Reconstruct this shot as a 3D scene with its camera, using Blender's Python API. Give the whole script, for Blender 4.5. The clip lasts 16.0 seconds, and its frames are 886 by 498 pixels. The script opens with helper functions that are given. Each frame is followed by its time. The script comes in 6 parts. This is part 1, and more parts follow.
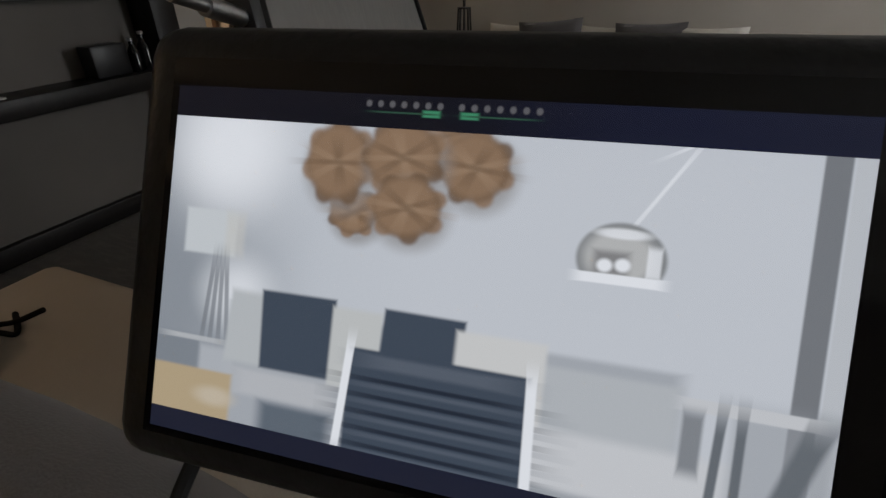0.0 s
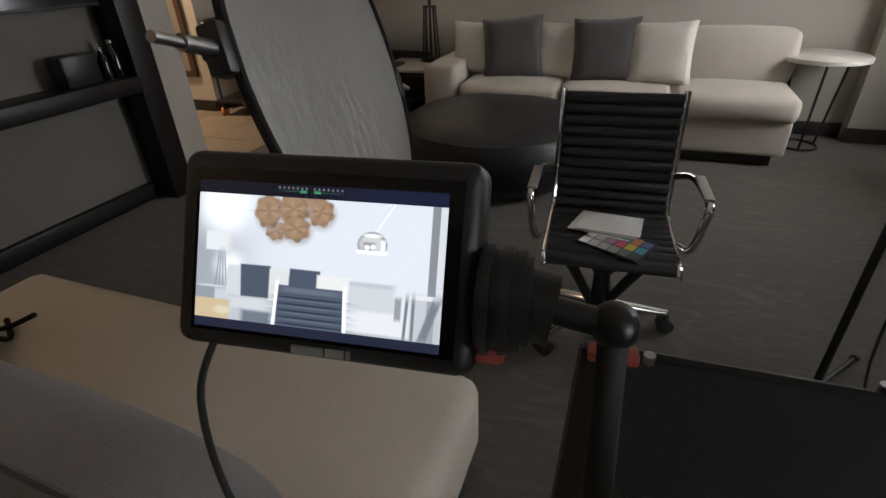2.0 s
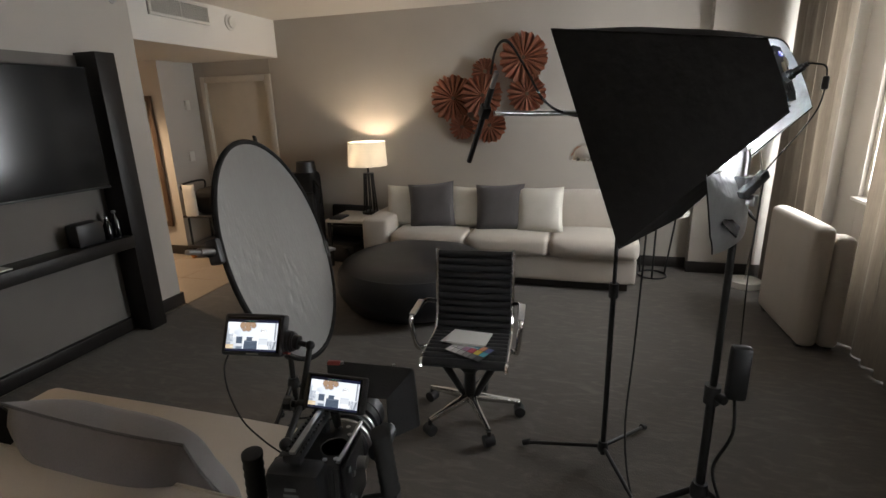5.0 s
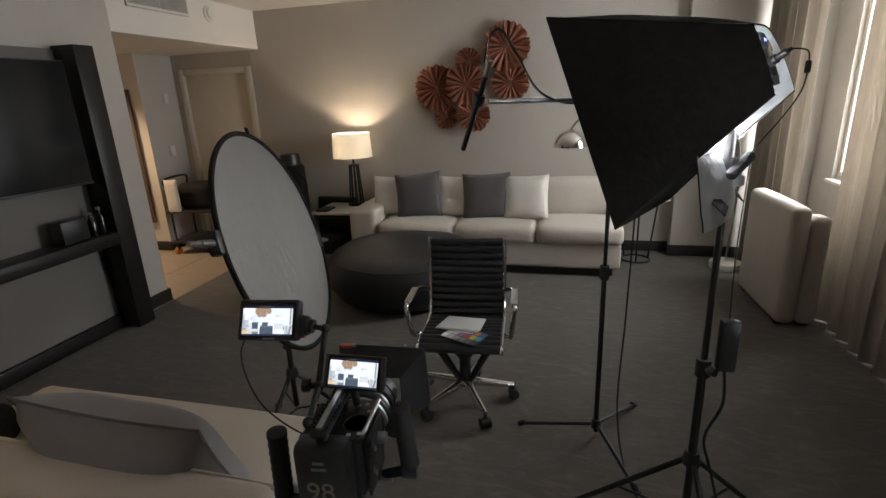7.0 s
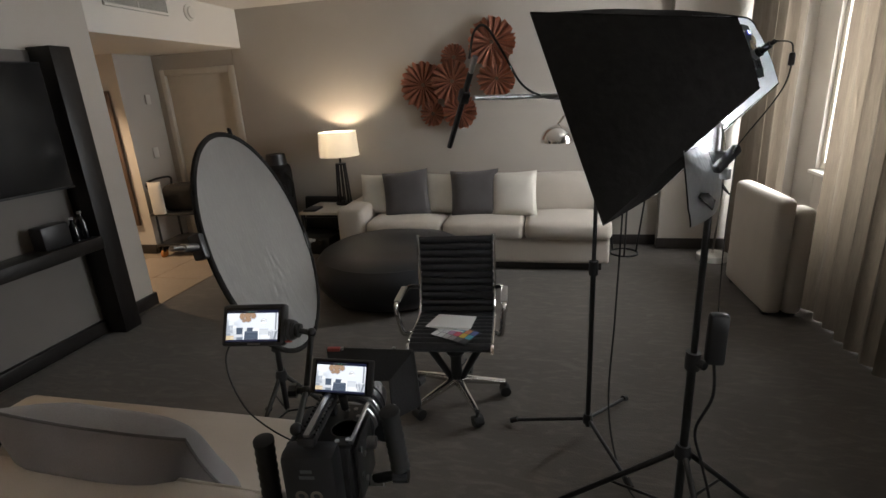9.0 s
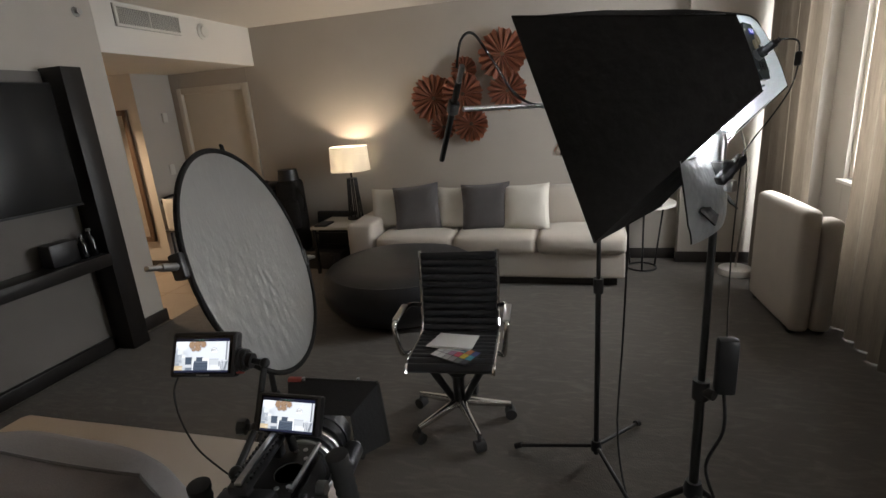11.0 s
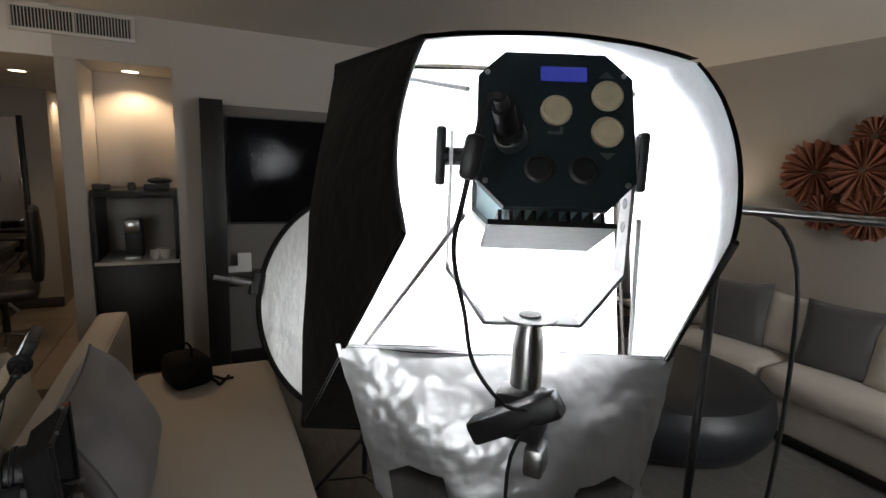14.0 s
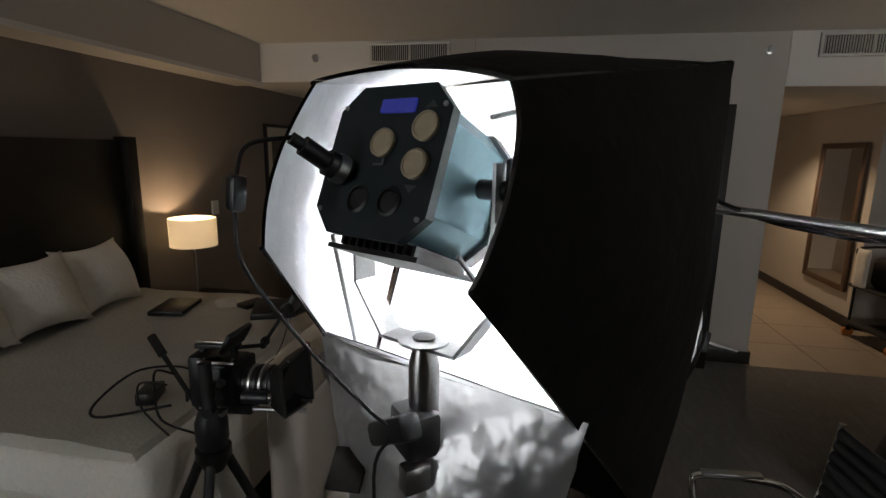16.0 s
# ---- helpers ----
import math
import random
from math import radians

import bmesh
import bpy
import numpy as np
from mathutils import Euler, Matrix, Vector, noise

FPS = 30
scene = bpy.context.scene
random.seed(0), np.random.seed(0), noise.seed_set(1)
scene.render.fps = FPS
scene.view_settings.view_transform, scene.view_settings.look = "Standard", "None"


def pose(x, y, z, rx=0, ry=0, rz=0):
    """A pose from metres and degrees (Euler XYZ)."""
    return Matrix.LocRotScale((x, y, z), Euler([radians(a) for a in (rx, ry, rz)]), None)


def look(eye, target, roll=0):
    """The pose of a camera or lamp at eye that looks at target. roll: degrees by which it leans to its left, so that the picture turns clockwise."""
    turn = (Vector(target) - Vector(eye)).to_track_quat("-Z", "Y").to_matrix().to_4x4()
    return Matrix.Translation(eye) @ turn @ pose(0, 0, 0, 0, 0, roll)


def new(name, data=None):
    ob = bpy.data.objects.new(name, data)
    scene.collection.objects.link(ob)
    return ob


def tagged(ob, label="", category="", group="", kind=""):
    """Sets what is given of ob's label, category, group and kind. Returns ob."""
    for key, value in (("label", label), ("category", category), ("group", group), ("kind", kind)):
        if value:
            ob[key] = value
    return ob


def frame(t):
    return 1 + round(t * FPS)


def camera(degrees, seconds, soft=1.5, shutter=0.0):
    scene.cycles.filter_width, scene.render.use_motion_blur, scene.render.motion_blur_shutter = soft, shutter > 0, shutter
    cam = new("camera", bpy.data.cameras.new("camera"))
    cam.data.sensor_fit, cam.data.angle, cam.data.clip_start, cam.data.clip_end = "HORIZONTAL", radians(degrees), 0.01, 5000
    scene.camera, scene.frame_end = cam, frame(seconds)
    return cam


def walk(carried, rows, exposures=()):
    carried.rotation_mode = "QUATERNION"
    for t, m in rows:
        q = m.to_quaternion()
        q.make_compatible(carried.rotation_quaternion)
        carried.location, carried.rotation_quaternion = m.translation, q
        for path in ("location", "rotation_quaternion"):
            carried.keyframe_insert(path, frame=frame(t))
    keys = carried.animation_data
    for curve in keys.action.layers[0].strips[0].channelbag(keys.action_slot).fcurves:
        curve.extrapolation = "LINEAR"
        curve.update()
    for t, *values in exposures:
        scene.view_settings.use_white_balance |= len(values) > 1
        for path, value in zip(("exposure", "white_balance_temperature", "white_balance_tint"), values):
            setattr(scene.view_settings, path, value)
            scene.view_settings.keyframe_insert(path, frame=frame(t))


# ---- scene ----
cam = camera(83.0, 16.0)
PATH = [
    (0, (-0.134, 0.392, 1.267), (-0.848, 1.982, 0.286), -1.1),
    (0.5, (-0.128, 0.394, 1.268), (-0.816, 1.980, 0.264), -2.7),
    (1, (-0.125, 0.390, 1.268), (-0.803, 1.967, 0.242), -3.1),
    (1.5, (-0.112, 0.377, 1.277), (-0.770, 1.953, 0.236), -3.1),
    (2, (-0.044, 0.307, 1.329), (-0.683, 1.912, 0.321), -2.2),
    (2.5, (0.074, 0.180, 1.428), (-0.587, 1.848, 0.545), -2.7),
    (3, (0.247, 0.050, 1.542), (-0.435, 1.780, 0.804), -3.3),
    (3.5, (0.431, -0.061, 1.613), (-0.252, 1.701, 0.958), -2.0),
    (4, (0.526, -0.184, 1.662), (-0.098, 1.631, 1.097), -1.8),
    (6.5, (0.448, -0.408, 1.673), (-0.054, 1.447, 1.116), -1.8),
    (7, (0.455, -0.401, 1.667), (-0.024, 1.449, 1.076), -2.5),
    (7.5, (0.456, -0.404, 1.670), (-0.027, 1.440, 1.063), -2.8),
    (8, (0.457, -0.384, 1.666), (-0.005, 1.464, 1.057), -2.8),
    (8.5, (0.455, -0.381, 1.665), (0.019, 1.474, 1.056), -2.8),
    (9, (0.457, -0.384, 1.668), (0.018, 1.471, 1.064), -3.3),
    (11.5, (0.630, -0.157, 1.649), (0.074, 1.697, 1.143), -3.6),
    (12, (0.843, 0.062, 1.691), (0.225, 1.922, 1.293), -2.3),
    (12.5, (0.956, 0.289, 1.681), (0.223, 2.115, 1.323), -5.3),
    (13, (1.058, 0.497, 1.693), (-0.026, 2.142, 1.348), -3.4),
    (13.5, (1.288, 0.616, 1.686), (-0.258, 1.839, 1.348), 0.7),
    (14, (1.282, 0.856, 1.687), (-0.493, 1.716, 1.353), 2.1),
    (14.5, (1.252, 1.035, 1.713), (-0.661, 1.501, 1.362), 2.8),
    (15, (1.268, 1.138, 1.733), (-0.699, 1.137, 1.373), 2.5),
    (15.5, (1.313, 1.213, 1.738), (-0.630, 0.938, 1.351), 1.6),
    (16, (1.356, 1.253, 1.729), (-0.572, 0.895, 1.339), 0.9),
]
walk(cam, [(t, look(eye, target, roll)) for t, eye, target, roll in PATH],
     exposures=[(0, -0.12), (1, -0.15), (1.5, 0.05), (2, 0.65), (2.6, 1.0), (4, 0.95), (9, 0.85), (12, 0.8), (13, 0.6), (13.4, 0.6), (14, 0.3), (15, -0.85), (15.5, -0.8), (16, -0.35)])

# ---- world, window light, lamps ----
world = bpy.data.worlds.new("world")
scene.world = world
world.use_nodes = True
wn = world.node_tree
sky = wn.nodes.new("ShaderNodeTexSky")
sky.sky_type, sky.sun_disc, sky.sun_elevation, sky.sun_rotation = "NISHITA", False, radians(35), radians(200)
wn.nodes["Background"].inputs["Strength"].default_value = 0.10
wn.links.new(sky.outputs["Color"], wn.nodes["Background"].inputs["Color"])


def lamp(name, kind, m, power, colour, size=0.1, size_y=None, spot=None):
    d = bpy.data.lights.new(name, kind)
    d.energy, d.color = power, colour
    if kind == "AREA":
        d.shape, d.size, d.size_y = "RECTANGLE", size, size_y or size
    else:
        d.shadow_soft_size = size
    if spot:
        d.spot_size, d.spot_blend = radians(spot), 0.6
    ob = new(name, d)
    ob.matrix_world = m
    return ob


WIN_POWER = 42.0
lamp("window_daylight", "AREA", look((2.56, 3.72, 1.6), (0, 3.4, 1.0)), WIN_POWER, (0.93, 0.96, 1.0), 0.95, 1.5)
lamp("table_lamp_bulb", "POINT", pose(-1.84, 4.72, 1.17), 13.0, (1.0, 0.80, 0.58), 0.04)
lamp("bedside_lamp_bulb", "POINT", pose(-1.985, -1.30, 1.09), 17.0, (1.0, 0.72, 0.45), 0.035)
for i, (x, y, z, p) in enumerate(((-3.9, -0.42, 2.28, 3), (-5.6, -0.42, 2.28, 3), (-3.36, 0.40, 2.30, 15), (-4.9, 3.7, 2.15, 18))):
    lamp("downlight_bulb", "SPOT", pose(x, y, z), p * 4.6, (1.0, 0.72, 0.46), 0.04, spot=130)

# ---- materials ----


def mat(name, col, rough=0.6, metal=0.0, var=0.12, scale=8.0, fine=120.0, bump=0.15, stretch=(1, 1, 1), emit=None, power=0.0, sheen=0.0, trans=0.0, dist=0.004, spec=0.5):
    """A surface with colour variation and relief at two scales, in object metres."""
    m = bpy.data.materials.new(name)
    m.use_nodes = True
    nt = m.node_tree
    b = nt.nodes["Principled BSDF"]
    b.inputs["Roughness"].default_value, b.inputs["Metallic"].default_value = rough, metal
    b.inputs["Sheen Weight"].default_value = sheen
    b.inputs["Specular IOR Level"].default_value = spec
    b.inputs["Transmission Weight"].default_value = trans
    if emit:
        b.inputs["Emission Color"].default_value, b.inputs["Emission Strength"].default_value = (*emit, 1), power
    tc, mp = nt.nodes.new("ShaderNodeTexCoord"), nt.nodes.new("ShaderNodeMapping")
    mp.inputs["Scale"].default_value = stretch
    nt.links.new(tc.outputs["Object"], mp.inputs["Vector"])
    n1, n2 = nt.nodes.new("ShaderNodeTexNoise"), nt.nodes.new("ShaderNodeTexNoise")
    for n, s, d in ((n1, scale, 4), (n2, fine, 2)):
        n.inputs["Scale"].default_value, n.inputs["Detail"].default_value = s, d
        nt.links.new(mp.outputs["Vector"], n.inputs["Vector"])
    add = nt.nodes.new("ShaderNodeMath")
    add.operation = "ADD"
    nt.links.new(n1.outputs["Fac"], add.inputs[0])
    nt.links.new(n2.outputs["Fac"], add.inputs[1])
    ramp = nt.nodes.new("ShaderNodeMapRange")
    ramp.inputs["From Min"].default_value, ramp.inputs["From Max"].default_value = 0.6, 1.4
    ramp.inputs["To Min"].default_value, ramp.inputs["To Max"].default_value = 1 - var, 1 + var
    nt.links.new(add.outputs[0], ramp.inputs["Value"])
    mul = nt.nodes.new("ShaderNodeVectorMath")
    mul.operation = "SCALE"
    mul.inputs[0].default_value = col
    nt.links.new(ramp.outputs[0], mul.inputs["Scale"])
    nt.links.new(mul.outputs[0], b.inputs["Base Color"])
    if bump:
        bp = nt.nodes.new("ShaderNodeBump")
        bp.inputs["Strength"].default_value, bp.inputs["Distance"].default_value = bump, dist
        nt.links.new(add.outputs[0], bp.inputs["Height"])
        nt.links.new(bp.outputs["Normal"], b.inputs["Normal"])
    return m


M_WALL = mat("greige wall paint", (0.46, 0.425, 0.38), 0.75, var=0.05, scale=1.5, fine=260, bump=0.08)
M_WALLB = mat("textured greige wallcovering", (0.40, 0.365, 0.32), 0.7, var=0.07, scale=2, fine=300, bump=0.2)
M_DARKWALL = mat("brown wallcovering", (0.17, 0.145, 0.125), 0.75, var=0.1, scale=3, fine=200, bump=0.25)
M_CEIL = mat("white ceiling paint", (0.66, 0.63, 0.585), 0.85, var=0.03, scale=1.2, fine=200, bump=0.06)
M_TRIM = mat("black brown baseboard", (0.022, 0.018, 0.016), 0.45, var=0.2, scale=6)
M_DOOR = mat("off white door paint", (0.55, 0.51, 0.44), 0.5, var=0.04, bump=0.04)
M_TILE = mat("tan hall floor tile", (0.30, 0.245, 0.19), 0.35, var=0.1, scale=3, fine=40, bump=0.05)
M_BLACKWOOD = mat("espresso stained wood", (0.013, 0.011, 0.010), 0.42, spec=0.35, var=0.35, scale=4, fine=40, stretch=(1, 6, 1), bump=0.1)
M_PANEL = mat("grey woven panel", (0.15, 0.138, 0.124), 0.75, var=0.1, scale=3, fine=300, bump=0.2)
M_SOFA = mat("beige woven upholstery", (0.47, 0.42, 0.36), 0.9, var=0.09, scale=5, fine=420, bump=0.35, sheen=0.2)
M_BENCH = mat("pale dotted vinyl upholstery", (0.50, 0.445, 0.385), 0.55, var=0.06, scale=3, fine=330, bump=0.35)
M_WHITEPIL = mat("cream pillow linen", (0.60, 0.565, 0.50), 0.9, var=0.07, scale=6, fine=350, bump=0.35, sheen=0.2)
M_DARKPIL = mat("charcoal pillow linen", (0.075, 0.068, 0.068), 0.95, var=0.18, scale=7, fine=350, bump=0.35, sheen=0.3)
M_GREYPIL = mat("grey pillow cotton", (0.18, 0.165, 0.165), 0.9, var=0.14, scale=6, fine=300, bump=0.3, sheen=0.2)
M_BED = mat("white bed linen", (0.84, 0.80, 0.73), 0.85, var=0.05, scale=3, fine=60, bump=0.5, dist=0.01)
M_LEATHER = mat("black leather", (0.013, 0.014, 0.017), 0.36, var=0.3, scale=9, fine=260, bump=0.18)
M_OTTO = mat("worn black leather", (0.014, 0.015, 0.018), 0.42, var=0.35, scale=5, fine=180, bump=0.25)
M_CHROME = mat("polished chrome", (0.72, 0.71, 0.69), 0.14, 1.0, var=0.05, scale=10, bump=0.02)
M_STEEL = mat("brushed steel", (0.45, 0.45, 0.45), 0.3, 1.0, var=0.12, scale=14, fine=200, bump=0.05)
M_BLACKMETAL = mat("black coated metal", (0.012, 0.012, 0.012), 0.38, 0.2, var=0.3, scale=20, bump=0.05)
M_BLACKPLASTIC = mat("black plastic", (0.011, 0.011, 0.012), 0.42, var=0.25, scale=25, fine=300, bump=0.08)
M_RUBBER = mat("black rubber", (0.010, 0.010, 0.010), 0.7, var=0.2, scale=30, bump=0.1)
M_GLASSBLACK = mat("black screen glass", (0.003, 0.003, 0.004), 0.09, var=0.1, scale=2, bump=0)
M_TVGLASS = mat("matt television screen", (0.003, 0.003, 0.004), 0.13, var=0.1, scale=2, bump=0, spec=0.32)
M_FABRICBLACK = mat("black nylon fabric", (0.011, 0.0098, 0.009), 0.78, var=0.4, scale=6, fine=34, bump=0.4, dist=0.006, spec=0.15)
M_SILVERCLOTH = mat("crinkled silver lining", (0.88, 0.89, 0.91), 0.5, 0.28, var=0.08, scale=9, fine=26, bump=0.6, dist=0.010)
# the flap's copy of the silver lining: darker and more metallic
M_FLAP = mat("darker crumpled silver flap lining", (0.5, 0.5, 0.51), 0.36, 0.8, var=0.1, scale=8, fine=20, bump=0.7, dist=0.013)
M_DIFF = mat("white diffusion cloth", (0.8, 0.8, 0.8), 0.8, var=0.03, bump=0.05)
_nt = M_DIFF.node_tree
_tr, _mx = _nt.nodes.new("ShaderNodeBsdfTranslucent"), _nt.nodes.new("ShaderNodeMixShader")
_tr.inputs["Color"].default_value, _mx.inputs["Fac"].default_value = (0.8, 0.8, 0.8, 1), 0.23
_nt.links.new(_nt.nodes["Principled BSDF"].outputs[0], _mx.inputs[1])
_nt.links.new(_tr.outputs[0], _mx.inputs[2])
_nt.links.new(_mx.outputs[0], _nt.nodes["Material Output"].inputs["Surface"])
M_LAMPSHADE = mat("ivory drum shade linen", (0.5, 0.49, 0.45), 0.9, var=0.06, fine=300, bump=0.2, emit=(1.0, 0.86, 0.66), power=0.1)
M_SHADE2 = mat("cream oval shade linen", (0.62, 0.55, 0.42), 0.9, var=0.06, fine=300, bump=0.2, emit=(1.0, 0.76, 0.46), power=0.35)
for _m in (M_LAMPSHADE, M_SHADE2):
    _nt = _m.node_tree
    _tr, _mx = _nt.nodes.new("ShaderNodeBsdfTranslucent"), _nt.nodes.new("ShaderNodeMixShader")
    _tr.inputs["Color"].default_value, _mx.inputs["Fac"].default_value = (0.72, 0.69, 0.62, 1), 0.3
    _nt.links.new(_nt.nodes["Principled BSDF"].outputs[0], _mx.inputs[1])
    _nt.links.new(_tr.outputs[0], _mx.inputs[2])
    _nt.links.new(_mx.outputs[0], _nt.nodes["Material Output"].inputs["Surface"])
M_STONE = mat("white stone top", (0.62, 0.59, 0.54), 0.3, var=0.06, scale=5, bump=0.03)
M_RUST = mat("rust stained wood petals", (0.36, 0.135, 0.075), 0.65, var=0.25, scale=9, fine=90, bump=0.4)
M_CURTAIN = mat("greige striped drapery", (0.23, 0.20, 0.165), 0.85, var=0.16, scale=5, fine=160, bump=0.3, stretch=(1, 1, 0.06), sheen=0.1)
M_PAPER = mat("white paper", (0.72, 0.71, 0.68), 0.8, var=0.03, bump=0.03)
M_ORANGE = mat("orange caster tyre", (0.5, 0.17, 0.03), 0.5, bump=0.03)
M_RED = mat("red accent", (0.32, 0.06, 0.045), 0.5, bump=0.03)
M_TEAL = mat("pale blue anodised aluminium", (0.30, 0.47, 0.52), 0.32, 0.6, var=0.06, scale=12, bump=0.02)
M_DARKTEAL = mat("dark slate anodised plate", (0.007, 0.016, 0.021), 0.5, 0.1, var=0.2, scale=14, bump=0.04)
M_BUTTON = mat("worn brass button", (0.52, 0.44, 0.30), 0.55, 0.1, var=0.12, scale=40, bump=0.05)
M_GREYPRINT = mat("grey print", (0.09, 0.1, 0.1), 0.6, bump=0)
M_LOGO = mat("pale logo print", (0.22, 0.22, 0.21), 0.6, bump=0)
M_ART = mat("dark photograph print", (0.05, 0.048, 0.045), 0.3, var=0.7, scale=5, fine=18, bump=0)
M_MAT = mat("ivory picture mount", (0.45, 0.42, 0.36), 0.8, bump=0.02)
M_MIRROR = mat("mirror glass", (0.85, 0.84, 0.82), 0.02, 1.0, var=0.01, bump=0)
M_WOODMIR = mat("dark walnut frame", (0.08, 0.045, 0.025), 0.4, var=0.3, scale=6, bump=0.1)
M_PLASTICWHITE = mat("white plastic", (0.6, 0.58, 0.53), 0.5, var=0.03, bump=0.02)
M_FABRICGREY = mat("pewter nylon hood cloth", (0.018, 0.0175, 0.018), 0.7, spec=0.25, var=0.15, scale=9, fine=200, bump=0.3)
M_VENTDARK = mat("dark vent cavity", (0.02, 0.02, 0.019), 0.8, bump=0)


def glow(name, col, power):
    m = bpy.data.materials.new(name)
    m.use_nodes = True
    nt = m.node_tree
    b = nt.nodes["Principled BSDF"]
    b.inputs["Base Color"].default_value = (0.02, 0.02, 0.02, 1)
    b.inputs["Roughness"].default_value = 0.25
    n = nt.nodes.new("ShaderNodeTexNoise")
    n.inputs["Scale"].default_value = 160
    r = nt.nodes.new("ShaderNodeMapRange")
    r.inputs["To Min"].default_value, r.inputs["To Max"].default_value = power * 0.93, power * 1.07
    nt.links.new(n.outputs["Fac"], r.inputs["Value"])
    b.inputs["Emission Color"].default_value = (*col, 1)
    nt.links.new(r.outputs[0], b.inputs["Emission Strength"])
    return m


M_LED = glow("glowing led array", (0.96, 0.98, 1.0), 390.0)
M_SKYGLOW = glow("bright overcast daylight", (0.95, 0.98, 1.0), 9.0)
M_LCD = glow("blue backlit display", (0.06, 0.08, 0.62), 0.32)
M_DOWN = glow("lit downlight lens", (1.0, 0.80, 0.55), 5.0)

# carpet: brushed strokes in a dark taupe pile
M_CARPET = mat("dark taupe carpet", (0.073, 0.0625, 0.052), 0.95, var=0.16, scale=2.2, fine=170, bump=0.5, stretch=(1, 0.45, 1), sheen=0.15)


def add_strokes(m):
    nt = m.node_tree
    b = nt.nodes["Principled BSDF"]
    src = b.inputs["Base Color"].links[0].from_socket
    tc = nt.nodes.new("ShaderNodeTexCoord")
    mp = nt.nodes.new("ShaderNodeMapping")
    mp.inputs["Rotation"].default_value, mp.inputs["Scale"].default_value = (0, 0, 0.85), (2.2, 8, 1)
    nz = nt.nodes.new("ShaderNodeTexNoise")
    nz.inputs["Scale"].default_value, nz.inputs["Detail"].default_value, nz.inputs["Distortion"].default_value = 1.8, 5, 2.2
    nt.links.new(tc.outputs["Object"], mp.inputs["Vector"])
    nt.links.new(mp.outputs["Vector"], nz.inputs["Vector"])
    r = nt.nodes.new("ShaderNodeMapRange")
    r.inputs["From Min"].default_value, r.inputs["From Max"].default_value, r.inputs["To Min"].default_value, r.inputs["To Max"].default_value = 0.48, 0.70, 0.93, 1.35
    nt.links.new(nz.outputs["Fac"], r.inputs["Value"])
    v = nt.nodes.new("ShaderNodeVectorMath")
    v.operation = "SCALE"
    nt.links.new(src, v.inputs[0])
    nt.links.new(r.outputs[0], v.inputs["Scale"])
    nt.links.new(v.outputs[0], b.inputs["Base Color"])


add_strokes(M_CARPET)

# ---- mesh helpers ----


def finish(name, bm, m, smooth=True):
    bmesh.ops.recalc_face_normals(bm, faces=bm.faces[:])
    me = bpy.data.meshes.new(name)
    bm.to_mesh(me)
    bm.free()
    me.materials.append(m)
    if smooth:
        me.polygons.foreach_set("use_smooth", [True] * len(me.polygons))
        me.set_sharp_from_angle(angle=radians(38))
    return me


def part(name, bm, m, parent, label="", smooth=True):
    ob = new(name, finish(name, bm, m, smooth))
    ob.parent = parent
    if label:
        ob["label"] = label
    return ob


def thing(name, m, label, category, group="", kind=""):
    ob = new(name)
    ob.matrix_world = m
    ob.empty_display_size = 0.05
    return tagged(ob, label, category, group, kind)


def solid(name, bm, m, label, category, kind="", group="", at=None):
    ob = new(name, finish(name, bm, m))
    if at is not None:
        ob.matrix_world = at
    return tagged(ob, label, category, group, kind)


I4 = Matrix.Identity(4)


def box(bm, c, s, bevel=0.0, m=I4, seg=2):
    r = bmesh.ops.create_cube(bm, size=1)
    bmesh.ops.transform(bm, matrix=m @ Matrix.LocRotScale(c, None, s), verts=r["verts"])
    if bevel:
        vs = set(r["verts"])
        es = [e for e in bm.edges if e.verts[0] in vs and e.verts[1] in vs]
        bmesh.ops.bevel(bm, geom=es, offset=bevel, segments=seg, affect="EDGES", profile=0.5)
    return bm


def span(bm, lo, hi, bevel=0.0, m=I4):
    lo, hi = Vector(lo), Vector(hi)
    return box(bm, (lo + hi) / 2, hi - lo, bevel, m)


def rod(bm, a, b, r, r2=None, n=12):
    a, b = Vector(a), Vector(b)
    d = b - a
    q = d.to_track_quat("Z", "Y").to_matrix().to_4x4()
    bmesh.ops.create_cone(bm, cap_ends=True, segments=n, radius1=r, radius2=r if r2 is None else r2, depth=d.length, matrix=Matrix.Translation((a + b) / 2) @ q)
    return bm


def ball(bm, c, r, s=(1, 1, 1), n=12):
    bmesh.ops.create_uvsphere(bm, u_segments=n * 2, v_segments=n, radius=r, matrix=Matrix.LocRotScale(c, None, s))
    return bm


def lathe(bm, prof, n=32, m=I4):
    """prof: (radius, z) pairs from bottom to top."""
    rings = []
    for r, z in prof:
        rings.append([bm.verts.new(m @ Vector((r * math.cos(2 * math.pi * i / n), r * math.sin(2 * math.pi * i / n), z))) for i in range(n)])
    for a, b in zip(rings, rings[1:]):
        for i in range(n):
            bm.faces.new((a[i], a[(i + 1) % n], b[(i + 1) % n], b[i]))
    for ring in (rings[0], rings[-1]):
        bm.faces.new(ring)
    return bm


